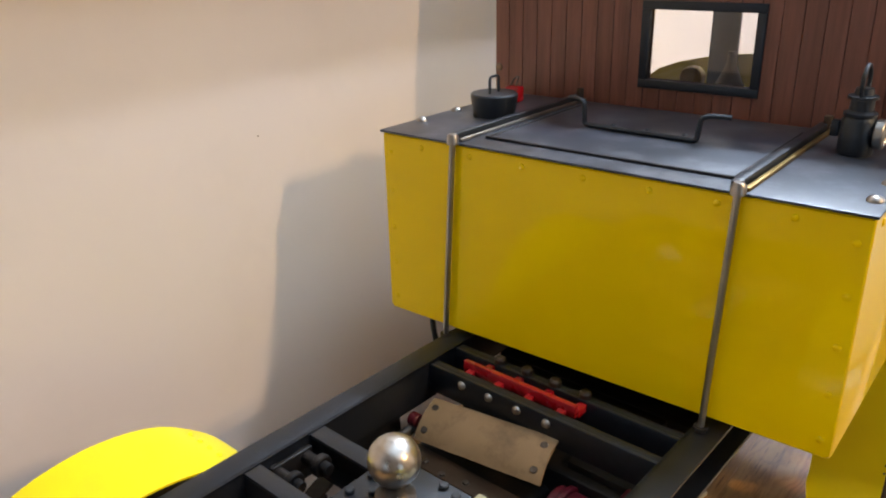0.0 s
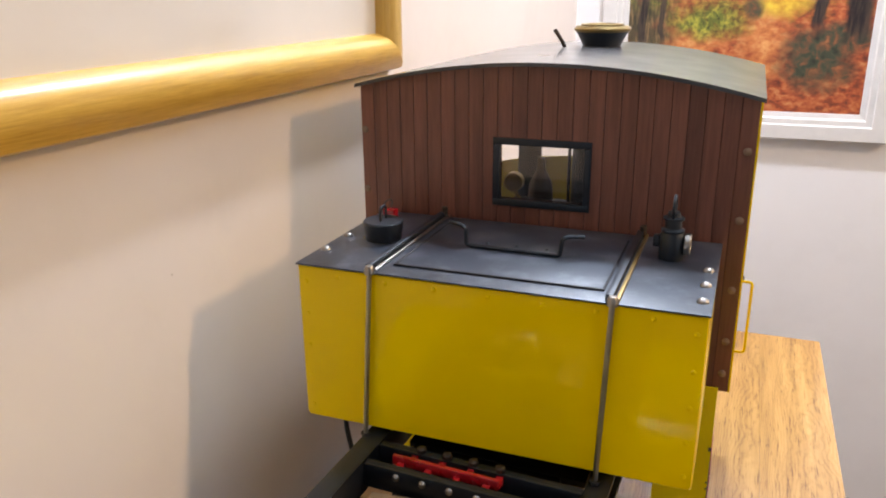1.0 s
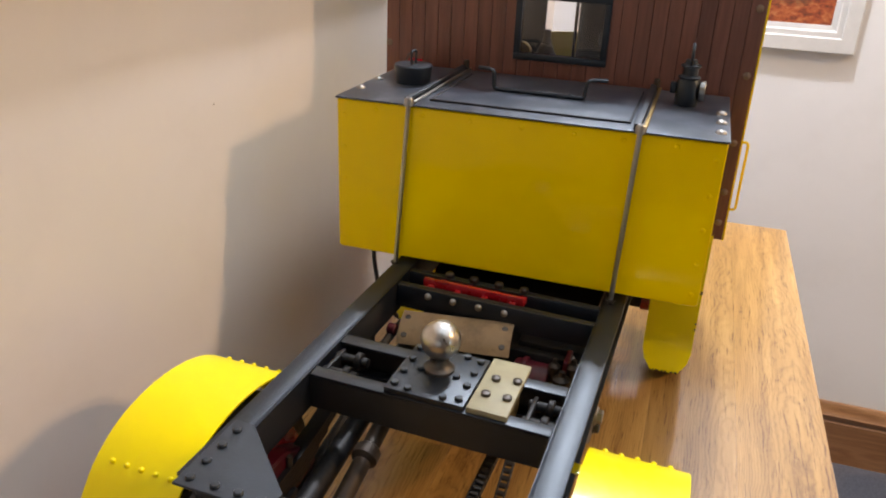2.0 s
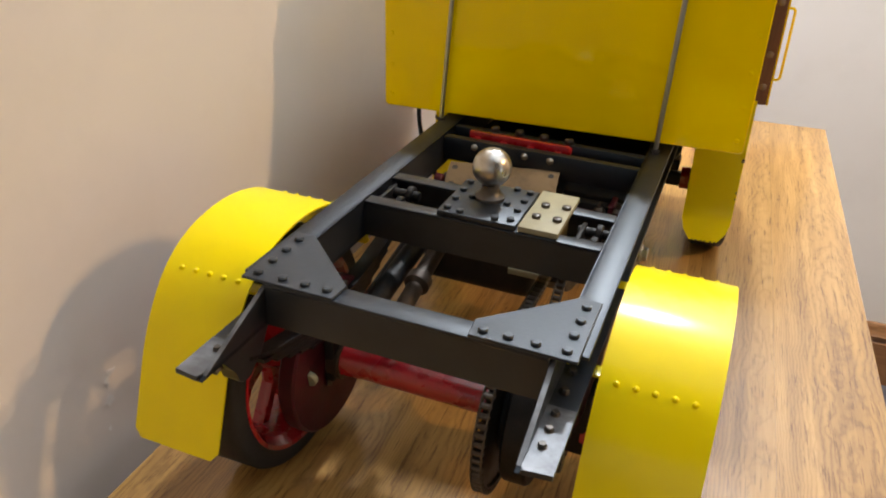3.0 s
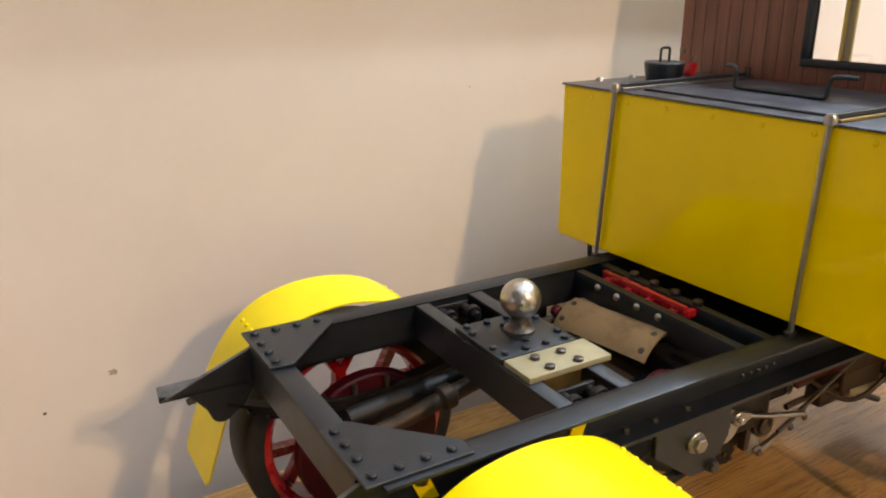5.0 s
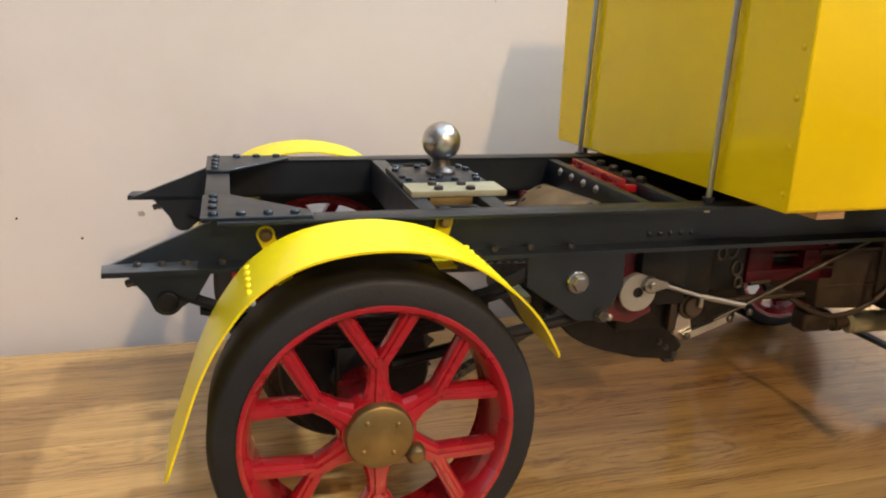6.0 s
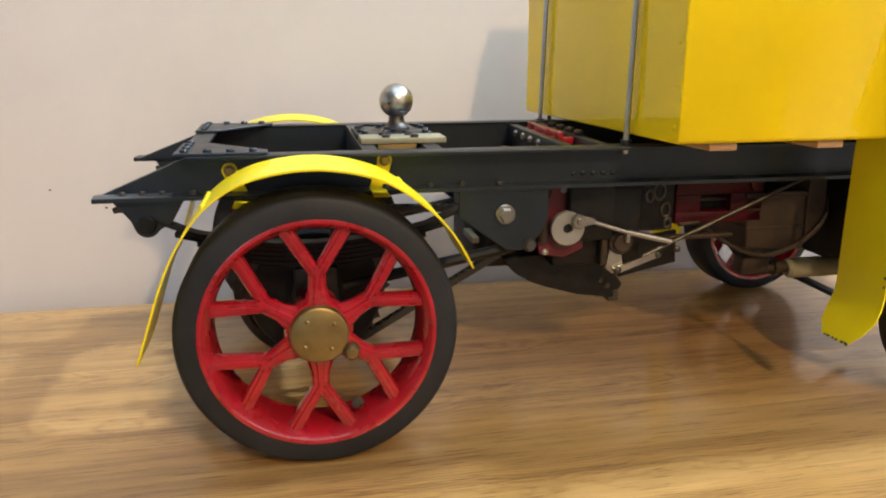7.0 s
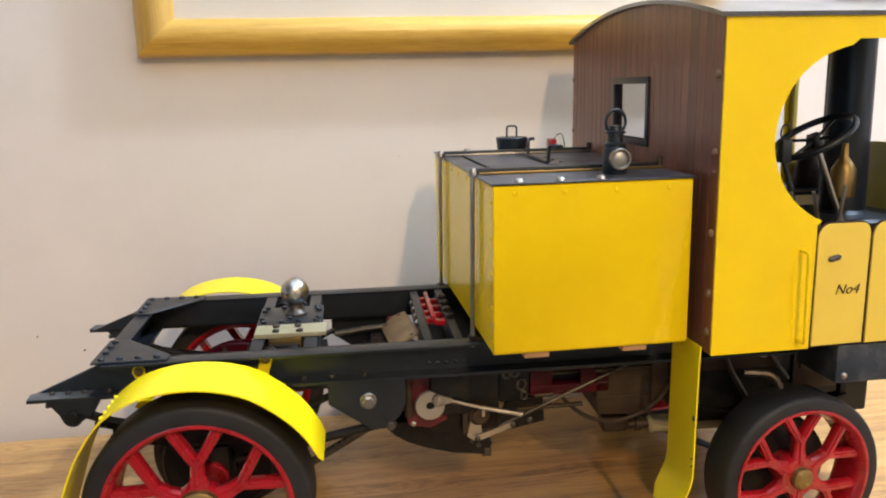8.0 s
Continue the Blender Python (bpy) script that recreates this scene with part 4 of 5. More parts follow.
def mudguard(s):
    c = (-0.2965, 0.105)
    u0, u1 = (0.1345, 0.2125) if s > 0 else (0.1315, 0.2095)
    key = [(-0.1690, 0.1590), (-0.187, 0.1900), (-0.2105, 0.2140), (-0.245, 0.2355), (-0.292, 0.2445), (-0.340, 0.2385), (-0.3735, 0.2205), (-0.3955, 0.1945), (-0.4115, 0.1640), (-0.4240, 0.1290), (-0.4360, 0.0940)]
    key = [(v - (0.013 if s < 0 else 0.0), z + (0.0052 if s < 0 else 0.0020)) for v, z in key]      # the far guard sits higher and further back
    ext = [tuple(2 * Vector(key[0]) - Vector(key[1]))] + key + [tuple(2 * Vector(key[-1]) - Vector(key[-2]))]
    line = []
    for p0, p1, p2, p3 in zip(ext, ext[1:], ext[2:], ext[3:]):
        for q in range(5):
            k = q / 5
            line.append(tuple(0.5 * ((2 * b) + (-a + c_) * k + (2 * a - 5 * b + 4 * c_ - d) * k * k + (-a + 3 * b - 3 * c_ + d) * k ** 3) for a, b, c_, d in zip(p0, p1, p2, p3)))
    line.append(key[-1])
    bm = B()
    t = 0.0016
    n = len(line)
    tops, ins = [], []
    for i, (v, z) in enumerate(line):
        a, b = line[max(0, i - 1)], line[min(n - 1, i + 1)]
        d = Vector((b[0] - a[0], b[1] - a[1])).normalized()
        nx = Vector((d.y, -d.x)) * t
        k = 0.006 if i in (0, n - 1) else 0.0
        tops.append([bm.verts.new((s * u, v, z)) for u in (u0 + k, u0 + k + 0.001, u1 - k - 0.001, u1 - k)])
        ins.append([bm.verts.new((s * u, v - nx.x, z - nx.y)) for u in (u0 + k, u0 + k + 0.001, u1 - k - 0.001, u1 - k)])
    for i in range(n - 1):
        for k in range(3):
            bm.faces.new([tops[i][k], tops[i][k + 1], tops[i + 1][k + 1], tops[i + 1][k]])
            bm.faces.new([ins[i][k], ins[i][k + 1], ins[i + 1][k + 1], ins[i + 1][k]])
        for k in (0, 3):
            bm.faces.new([tops[i][k], tops[i + 1][k], ins[i + 1][k], ins[i][k]])
    for i in (0, n - 1):
        for k in range(3):
            bm.faces.new([tops[i][k], tops[i][k + 1], ins[i][k + 1], ins[i][k]])
    g = part("mudguard", bm, YELLOW_GUARD, lorry, "bright yellow curved sheet-metal mudguard", xf=CH, smooth=50)
    for at in (-0.3765, -0.222) if s > 0 else (-0.3885, -0.235):
        k = min(range(1, n - 1), key=lambda i: abs(line[i][0] - at))
        d = Vector((0, line[k + 1][1] - line[k - 1][1], -(line[k + 1][0] - line[k - 1][0]))).normalized()
        d = d if d.z > 0 else -d
        repeat("rivet", dome(B(), (0, 0, 0), d, 0.0024, 0.0025), YELLOW_GUARD, g, [(s * u, line[k][0], line[k][1]) for u in [u0 + 0.012 + 0.0128 * i for i in range(5)]], xf=CH)
    # stays: a rounded tab bolted to the rail's web, bent outwards under the guard
    for v, z, lean in ((-0.3640, 0.2310, -0.010), (-0.2300, 0.2365, 0.007)):
        v, z = (v, z) if s > 0 else (v - 0.013, z + 0.002)
        x0, r = UI + 0.0034, 0.0068
        low = z - 0.024
        tab = arc(v, z, r, -20, 200, 10) + [(v - lean - r, low), (v - lean + r, low)]
        bm = prism(B(), tab, "x", s * x0, s * (x0 + 0.0016), 0.0003)
        lo, hi = sorted((s * x0, s * 0.150))
        box(bm, (lo, v - lean - r, low - 0.0016), (hi, v - lean + r, low + 0.0002), 0.0004)
        part("stay", bm, YELLOW_GUARD, g, "flat yellow stay", xf=CH)
        part("stay_bolt", hexbolt(B(), (s * (x0 + 0.0016), v, z), (s, 0, 0), 0.0040, 0.0045), BRASS, g, "brass bolt", xf=CH)
    return g


for s in (1, -1):
    mudguard(s)


# springs, axle, drive ------------------------------------------------------------
def running_gear():
    for s in (1, -1):
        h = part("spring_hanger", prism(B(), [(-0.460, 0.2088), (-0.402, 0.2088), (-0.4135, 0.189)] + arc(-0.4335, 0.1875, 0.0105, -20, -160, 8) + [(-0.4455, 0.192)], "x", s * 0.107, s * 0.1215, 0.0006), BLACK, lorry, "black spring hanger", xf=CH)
        cyl_b = cyl(B(), (s * 0.1195, -0.433, 0.1885), (s * 0.127, -0.433, 0.1885), 0.0075, bevel=0.001)
        part("boss", cyl_b, GRIME, h, xf=CH)
        part("bolt", hexbolt(B(), (s * 0.114, -0.455, 0.2015), (0, -1, -0.3), 0.003, 0.006), DULL, h, xf=CH)
        for i in range(6):
            f = 1 - i * 0.13
            z = 0.190 - i * 0.0042
            mid = -0.2945
            pts = []
            for k in range(9):
                q = -1 + k / 4
                v = mid + 0.135 * f * q
                pts.append((v, z - 0.024 * (1 - (f * q) ** 2) + (0.004 if abs(q) == 1 and not i else 0)))
            ol = pts + [(a, b - 0.0036) for a, b in reversed(pts)]
            part("leaf_spring", prism(B(), ol, "x", s * 0.107, s * 0.1215), GRIME, lorry, xf=CH)
        part("axle_box", box(B(), (min(s * 0.103, s * 0.126), -0.314, 0.090), (max(s * 0.103, s * 0.126), -0.275, 0.1445), 0.003), GRIME, lorry, xf=CH)
        ub = B()
        for v in (-0.311, -0.278):
            rod(ub, [(s * 0.110, v, 0.085), (s * 0.110, v, 0.177)], 0.0028)
        part("spring_bolt", ub, DULL, lorry, xf=CH)
        # radius rod from the axle to the bracket
        part("radius_rod", rod(B(), [(s * 0.113, -0.270, 0.122), (s * 0.113, -0.11, 0.152)], 0.0052, 10), GRIME, lorry, xf=CH)
        part("axle_bracket", prism(B(), [(-0.165, 0.2092), (-0.0805, 0.2092), (-0.0795, 0.180), (-0.088, 0.164), (-0.104, 0.151), (-0.120, 0.152), (-0.165, 0.184)], "x", s * 0.1195, s * 0.1245, 0.0008), BLACK, lorry, "black plate bracket under the rail", xf=CH)
        bm = hexbolt(B(), (s * 0.1275, -0.1216, 0.1862), (s, 0, 0), 0.0068, 0.006)
        cyl(bm, (s * 0.1240, -0.1216, 0.1862), (s * 0.128, -0.1216, 0.1862), 0.0092, bevel=0.0008)
        part("pivot_bolt", bm, STEEL, lorry, "bright steel pivot bolt", xf=CH)
        part("pivot_bolt", hexbolt(B(), (s * 0.1245, -0.0975, 0.1560), (s, 0, 0), 0.0052, 0.006), DULL, lorry, xf=CH)
    ax = B()
    lathe(ax, (-0.100, -0.2945, 0.1075), (1, -0.2945, 0.1075), [(0, 0.0175), (0.012, 0.0165), (0.020, 0.0155), (0.142, 0.0155), (0.147, 0.0145)], 32)
    part("axle_tube", ax, RED, lorry, "red painted axle tube", xf=CH)
    part("axle_collar", ring(B(), (-0.112, -0.2945, 0.1075), (-0.0995, -0.2945, 0.1075), 0.021, 0.010, bevel=0.001), BRONZE, lorry, xf=CH)
    dr = B()
    cyl(dr, (0.057, -0.2945, 0.1075), (0.066, -0.2945, 0.1075), 0.040, bevel=0.002, seg=40)
    cyl(dr, (0.066, -0.2945, 0.1075), (0.088, -0.2945, 0.1075), 0.062, bevel=0.002, seg=40)
    cyl(dr, (0.088, -0.2945, 0.1075), (0.104, -0.2945, 0.1075), 0.022, bevel=0.002, seg=30)
    part("brake_drum", dr, GRIME, lorry, "oily black brake drum", xf=CH)
    part("back_plate", cyl(B(), (-0.128, -0.2945, 0.1075), (-0.112, -0.2945, 0.1075), 0.074, bevel=0.002, seg=40), MAROON, lorry, "dark red brake back plate", xf=CH)
    part("end_boss", cyl(B(), (-0.112, -0.338, 0.112), (-0.112, -0.3435, 0.111), 0.0072, seg=24, bevel=0.0008), CREAM, lorry, "pale round boss", xf=CH)
    bm = B()
    n = 40
    pts = []
    for i in range(n * 2):
        a = math.pi * i / n
        q = 0.075 if i % 2 else 0.069
        pts.append((-0.2945 + q * math.cos(a), 0.1075 + q * math.sin(a)))
    prism(bm, pts, "x", 0.0505, 0.0545)
    part("sprocket", bm, DULL, lorry, "toothed steel chain wheel", xf=CH)
    # the roller chain: round the large sprocket and forward to the small one
    c0, r0, c1, r1 = Vector((-0.2945, 0.1075)), 0.0745, Vector((-0.095, 0.158)), 0.019
    d = c1 - c0
    L = d.length
    base, off = math.atan2(d.y, d.x), math.acos((r0 - r1) / L)
    path = []
    a0, a1 = base + off, base - off + 2 * math.pi
    for i in range(40):
        a = a0 + (a1 - a0) * i / 39
        path.append(c0 + r0 * Vector((math.cos(a), math.sin(a))))
    b0, b1 = base - off, base + off
    end = [c1 + r1 * Vector((math.cos(b0 + (b1 - b0) * i / 9), math.sin(b0 + (b1 - b0) * i / 9))) for i in range(10)]
    loop = path + end + [path[0]]
    step, rest = 0.0078, 0.0
    spots = []
    for p, q in zip(loop, loop[1:]):
        seg = (q - p).length
        t = rest
        while t < seg:
            spots.append((p + (q - p) * (t / seg), math.atan2(q.y - p.y, q.x - p.x)))
            t += step
        rest = t - seg
    chain = part("drive_chain", cyl(B(), (0.045, -0.095, 0.158), (0.061, -0.095, 0.158), 0.017, seg=20, bevel=0.001), DULL, lorry, "oily steel roller chain", xf=CH)
    lk = B()
    for u in (-0.0048, 0.0036):
        ol = arc(-0.0032, 0, 0.0034, 90, 270, 5) + arc(0.0032, 0, 0.0034, -90, 90, 5)
        prism(lk, ol, "x", u, u + 0.0012)
    cyl(lk, (-0.0054, -0.0036, 0), (0.0054, -0.0036, 0), 0.0014, seg=8)
    cyl(lk, (-0.0035, -0.0036, 0), (0.0035, -0.0036, 0), 0.0029, seg=10)
    repeat("link", lk, DULL, chain, [Matrix.Translation((0.0525, p.x, p.y)) @ Matrix.Rotation(a, 4, "X") for p, a in spots], xf=CH)
    # propeller-like rods that run forward on the far side
    part("torque_rod", rod(B(), [(-0.074, -0.335, 0.166), (-0.079, -0.17, 0.180)], 0.0100, 16), GRIME, lorry, xf=CH)
    part("torque_rod", rod(B(), [(-0.050, -0.325, 0.158), (-0.054, -0.18, 0.188)], 0.0080, 16), BRONZE, lorry, xf=CH)
    part("knuckle", lathe(B(), (-0.0520, -0.255, 0.1725), (-0.0533, -0.205, 0.1828), [(0, 0.008), (0.004, 0.012), (0.014, 0.012), (0.018, 0.008)], 18), BRONZE, lorry, xf=CH)


running_gear()


# water tank ----------------------------------------------------------------------
def water_tank():
    x0, x1, y0, y1, z0, z1 = -0.2, 0.2, 0.0, 0.205, 0.2535, 0.4255
    bm = B()
    pts = [(x0, z0 + 0.003)] + [(x0 + 0.003, z0), (x1 - 0.003, z0), (x1, z0 + 0.003), (x1, z1), (x0, z1)]
    prism(bm, pts, "y", y0, y1, 0.0012)
    tank = part("water_tank", bm, YELLOW, lorry, "glossy yellow riveted water tank with dark top plate")
    r = dome(B(), (0, 0, 0), (0, -1, 0), 0.0028, 0.0013)
    rear = [(x, y0, 0.4175) for x in (-0.155, -0.1025, -0.051, 0.003, 0.056, 0.1045, 0.1545)]
    rear += [(s * 0.1915, y0, z) for s in (-1, 1) for z in (0.4085, 0.3728, 0.3372, 0.3022, 0.2672)]
    repeat("rivet", r, YELLOW, tank, rear)
    r = dome(B(), (0, 0, 0), (1, 0, 0), 0.0028, 0.0013)
    repeat("rivet", r, YELLOW, tank, [(x1, y, 0.4175) for y in (0.022, 0.072, 0.125, 0.18)])
    part("top_plate", box(B(), (x0 - 0.0015, y0 - 0.002, z1 + 0.0004), (x1 + 0.0015, y1 + 0.003, z1 + 0.0026), 0.0008), BLACK_TOP, tank, "dark scuffed steel top plate")
    zt = z1 + 0.0026
    part("hatch", box(B(), (-0.101, 0.0265, zt), (0.1045, 0.178, zt + 0.0014), 0.0004), BLACK_TOP, tank, "dark steel hatch lid")
    seal = B()
    for lo, hi in (((-0.1035, 0.0235, zt), (0.107, 0.0262, zt + 0.0022)), ((-0.1035, 0.0264, zt), (-0.1013, 0.18, zt + 0.0018)), ((0.1048, 0.0264, zt), (0.107, 0.18, zt + 0.0018))):
        box(seal, lo, hi, 0.0004)
    part("hatch_seal", seal, RUBBER, tank, "black rubber seal round the hatch")
    zh = zt + 0.0014
    h = B()
    rod(h, bend([(-0.076, 0.114, zh + 0.0215), (-0.062, 0.106, zh + 0.0225), (-0.0545, 0.1015, zh + 0.0215), (-0.0535, 0.101, zh + 0.0035), (-0.05, 0.101, zh + 0.0022), (0.046, 0.098, zh + 0.0022),
                 (0.0485, 0.0985, zh + 0.0035), (0.0505, 0.099, zh + 0.0205), (0.056, 0.102, zh + 0.0222), (0.071, 0.108, zh + 0.0215)], 0.004, 4), 0.0022, 8)
    part("hatch_handle", h, BLACK, tank, "black bent rod handle")
    repeat("rivet", dome(B(), (0, 0, 0), (0, 0, 1), 0.0022), BLACK_TOP, tank, [(x, 0.119, zh) for x in (-0.035, -0.003, 0.030)])
    for x, xb in ((-0.1165, -0.1275), (0.119, 0.1135)):
        bm = rod(B(), bend([(x, 0.0, zt + 0.0035), (x, -0.0045, zt + 0.001), (x + (xb - x) * 0.1, -0.005, zt - 0.02), (xb, -0.006, 0.2475), (xb, -0.006, 0.236)], 0.004), 0.0026, 10)
        st = part("strap_rod", bm, STEEL, tank, "dull steel hold-down rod")
        part("strap_nut", lathe(B(), (x, -0.004, zt - 0.001), (x, -0.004, 1), [(0, 0.0052), (0.006, 0.0052), (0.0085, 0.0035), (0.009, 0)], 14), STEEL, tank, "dull steel capped nut")
        part("foot_nut", hexbolt(B(), (xb, -0.006, 0.2485), (0, 0, -1), 0.0042, 0.006), DULL, tank)
        part("strap_angle", box(B(), (x - 0.0075, 0.002, zt), (x - 0.0005, 0.207, zt + 0.0065), 0.0008), BLACK, tank, "black strap over the top plate")
        part("strap_strip", box(B(), (x + 0.0012, 0.002, zt), (x + 0.0052, 0.207, zt + 0.0030), 0.0008), STEEL if x < 0 else BRASS, tank, "metal strip beside the strap")
        part("strap_end", cyl(B(), (x - 0.001, 0.2045, zt), (x - 0.001, 0.2045, zt + 0.013), 0.0036, seg=12, bevel=0.0008), BRONZE, tank)
    repeat("bolt", dome(B(), (0, 0, 0), (0, 0, 1), 0.0056, 0.0042, 14), STEEL, tank, [(0.1925, y, zt) for y in (0.028, 0.070, 0.112)] + [(-0.193, y, zt) for y in (0.0465, 0.098)], "bright dome bolt")
    for y in (0.045, 0.150):
        part("bearer", box(B(), (-0.19, y - 0.012, 0.2467), (0.193, y + 0.014, 0.2533), 0.0006), BLOCK, lorry, "light wooden bearer under the tank")
    # filler cap
    c = (-0.1515, 0.103)
    f = part("filler_cap", lathe(B(), (*c, zt), (*c, 1), [(-0.0002, 0.0196), (0.004, 0.0200), (0.0170, 0.0222), (0.0200, 0.0222), (0.0212, 0.0212), (0.0212, 0)], 36), BLACK, lorry, "black round filler cap")
    part("filler_ring", rod(B(), bend([(c[0], c[1] - 0.007, zt + 0.021), (c[0], c[1] - 0.007, zt + 0.0365), (c[0], c[1] + 0.007, zt + 0.0365), (c[0], c[1] + 0.007, zt + 0.021)], 0.004), 0.0014, 8), BLACK, f)
    part("red_tag", box(B(), (-0.180, 0.161, zt), (-0.164, 0.173, zt + 0.016), 0.002), RED, tank, "small red block")
    part("tag_wire", rod(B(), bend([(-0.172, 0.168, zt + 0.014), (-0.175, 0.180, zt + 0.024), (-0.19, 0.19, zt + 0.018), (-0.198, 0.195, zt + 0.001)], 0.015), 0.0007, 6), DULL, tank)
    # oil lamp
    lx, ly = 0.154, 0.1395
    lamp = part("oil_lamp", lathe(B(), (lx, ly, zt), (lx, ly, 1), [(-0.0002, 0.0118), (0.002, 0.0125), (0.025, 0.0125), (0.0285, 0.0105), (0.0292, 0.0)], 24), BLACK, lorry, "small black oil lamp with glass lens")
    ch = lathe(B(), (lx, ly, zt + 0.029), (lx, ly, 1), [(-0.0003, 0.0115), (0.002, 0.0118), (0.004, 0.0085), (0.012, 0.0082), (0.0125, 0.0105), (0.0145, 0.0105), (0.0155, 0.007), (0.020, 0.006), (0.021, 0.0)], 24)
    part("chimney", ch, BLACK, lamp)
    part("carry_ring", rod(B(), [(lx, ly + 0.0105 * math.cos(a), zt + 0.053 + 0.0125 * math.sin(a)) for a in [2 * math.pi * i / 24 for i in range(24)]], 0.0017, 8, True), BLACK, lamp)
    ln = ring(B(), (lx + 0.0120, ly, zt + 0.0165), (lx + 0.0185, ly, zt + 0.0165), 0.0112, 0.0085, 28, 0.0008)
    part("lens_rim", ln, STEEL, lamp, "bright lens rim")
    part("lens", lathe(B(), (lx + 0.0125, ly, zt + 0.0165), (1, ly, zt + 0.0165), [(0, 0.0084), (0.003, 0.008), (0.005, 0.005), (0.0056, 0)], 24), ALU, lamp, "pale glass lens")
    part("side_hook", box(B(), (lx - 0.0185, ly - 0.004, zt + 0.012), (lx - 0.0124, ly + 0.004, zt + 0.024), 0.001), BLACK, lamp)
    return tank


water_tank()


# cab -----------------------------------------------------------------------------
CX0, CX1, CY0, CY1, CZ0 = -0.232, 0.2240, 0.218, 0.585, 0.247


def roof_z(x):
    q = (x - (CX0 + CX1) / 2) / 0.232
    return 0.612 - 0.030 * q * q


def cab():
    back = empty("cab_back", lorry, "dark brown boarded back wall of the cab")
    wx0, wx1, wz0, wz1 = -0.0535, 0.0460, 0.4540, 0.5190
    # thin dark backing between and behind the boards
    bm = B()
    for a0, a1, b0, b1 in ((CX0, wx0, CZ0, None), (wx1, CX1, CZ0, None), (wx0, wx1, CZ0, wz0), (wx0, wx1, wz1, None)):
        xs = [a0 + (a1 - a0) * i / 8 for i in range(9)]
        pts = [(a0, b0), (a1, b0)] + ([(x, roof_z(x) - 0.004) for x in reversed(xs)] if b1 is None else [(a1, b1), (a0, b1)])
        prism(bm, pts, "y", CY0 + 0.003, CY0 + 0.009)
    part("backing", bm, GROOVE, back)
    n = 26
    w = (CX1 - CX0) / n
    for i in range(n):
        a, b = CX0 + i * w + 0.00025, CX0 + (i + 1) * w - 0.00025
        spans = [(CZ0 + 0.0005, None)]
        if b > wx0 and a < wx1:
            spans = [(CZ0 + 0.0005, wz0), (wz1, None)]
        for z0, z1 in spans:
            top = (roof_z(a) - 0.0035, roof_z(b) - 0.0035) if z1 is None else (z1, z1)
            bm = prism(B(), [(a, z0), (b, z0), (b, top[1]), (a, top[0])], "y", CY0, CY0 + 0.0034, 0.0004)
            part("board", bm, CABWOOD, back)
    fr = B()
    t = 0.008
    for lo, hi in (((wx0 - t, wz0 - t), (wx1 + t, wz0)), ((wx0 - t, wz1), (wx1 + t, wz1 + t)), ((wx0 - t, wz0), (wx0, wz1)), ((wx1, wz0), (wx1 + t, wz1))):
        box(fr, (lo[0], CY0 - 0.0022, lo[1]), (hi[0], CY0 + 0.005, hi[1]), 0.0006)
    part("window_frame", fr, BLACK, back, "black window frame")
    g = part("window_pane", box(B(), (wx0, CY0 + 0.004, wz0), (wx1, CY0 + 0.0055, wz1)), GLASS, back, "clear glass pane")
    g.visible_shadow = False
    repeat("screw", dome(B(), (0, 0, 0), (0, -1, 0), 0.0046, 0.0025, 12), SCREW, back, [(x, CY0, z) for x in (-0.2275, 0.2160) for z in (0.270, 0.310, 0.372, 0.452, 0.527)], "dull round screw head")
    # side sheets with the big rounded opening
    cz, r = 0.4635, 0.0885
    for s, x in ((1, CX1), (-1, CX0)):
        cy = 0.3625
        low = roof_z(CX1) - 0.0035
        pts = [(CY0 + 0.0005, CZ0), (0.3255, CZ0)] + [(0.3255, 0.3765)] + arc(cy, cz, r, 249, 99, 22) + [(cy - 0.0065, 0.5575), (CY1 - 0.02, 0.5575), (CY1 - 0.02, 0.34), (CY1, 0.34), (CY1, low), (CY0 + 0.0005, low)]
        side = part("cab_side", prism(B(), pts, "x", x - (0.003 if s < 0 else 0) * s, x + s * (0.0022 if s > 0 else -0.0008), 0.0003), YELLOW, lorry, "glossy yellow cab side with round opening")
        xo = x + s * 0.0022
        rail = rod(B(), bend([(xo - s * 0.001, 0.310, 0.3515), (xo + s * 0.013, 0.310, 0.3515), (xo + s * 0.013, 0.312, 0.2575), (xo - s * 0.001, 0.312, 0.2575)], 0.005), 0.0018, 8)
        part("grab_rail", rail, YELLOW, side, "yellow grab rail")
        for a, b in ((0.3275, 0.3845), (0.388, 0.446)):
            zt = 0.3775
            ol = [(a, 0.2495), (b, 0.2505)] + arc(b - 0.010, zt - 0.010, 0.010, 0, 90, 5) + arc(a + 0.014, zt - 0.014, 0.014, 90, 180, 6)
            edge = part("door_edge", prism(B(), [(a - 0.0016, 0.2485), (b + 0.0012, 0.2495)] + arc(b - 0.010, zt - 0.010, 0.0115, 0, 90, 5) + arc(a + 0.014, zt - 0.014, 0.0155, 90, 180, 6), "x", x, x + s * 0.0018), GROOVE, lorry, "dark brown door edging")
            door = part("cab_door", prism(B(), ol, "x", x + s * 0.0002, x + s * 0.0034, 0.0005), YELLOW_DOOR, lorry, "pale yellow cab door with rounded top")
            if a < 0.35:
                part("door_handle", lathe(B(), (x + s * 0.0034, a + 0.012, 0.3405), (x + s * 0.0034, a + 0.026, 0.3435), [(0, 0.0012), (0.003, 0.0032), (0.011, 0.003), (0.0145, 0.001)], 12), DULL, door, "dark oval handle")
    front = empty("cab_front", lorry, "yellow front of the cab with low arched dash")
    bm = B()
    xs = [CX0 + (CX1 - CX0) * i / 16 for i in range(17)]
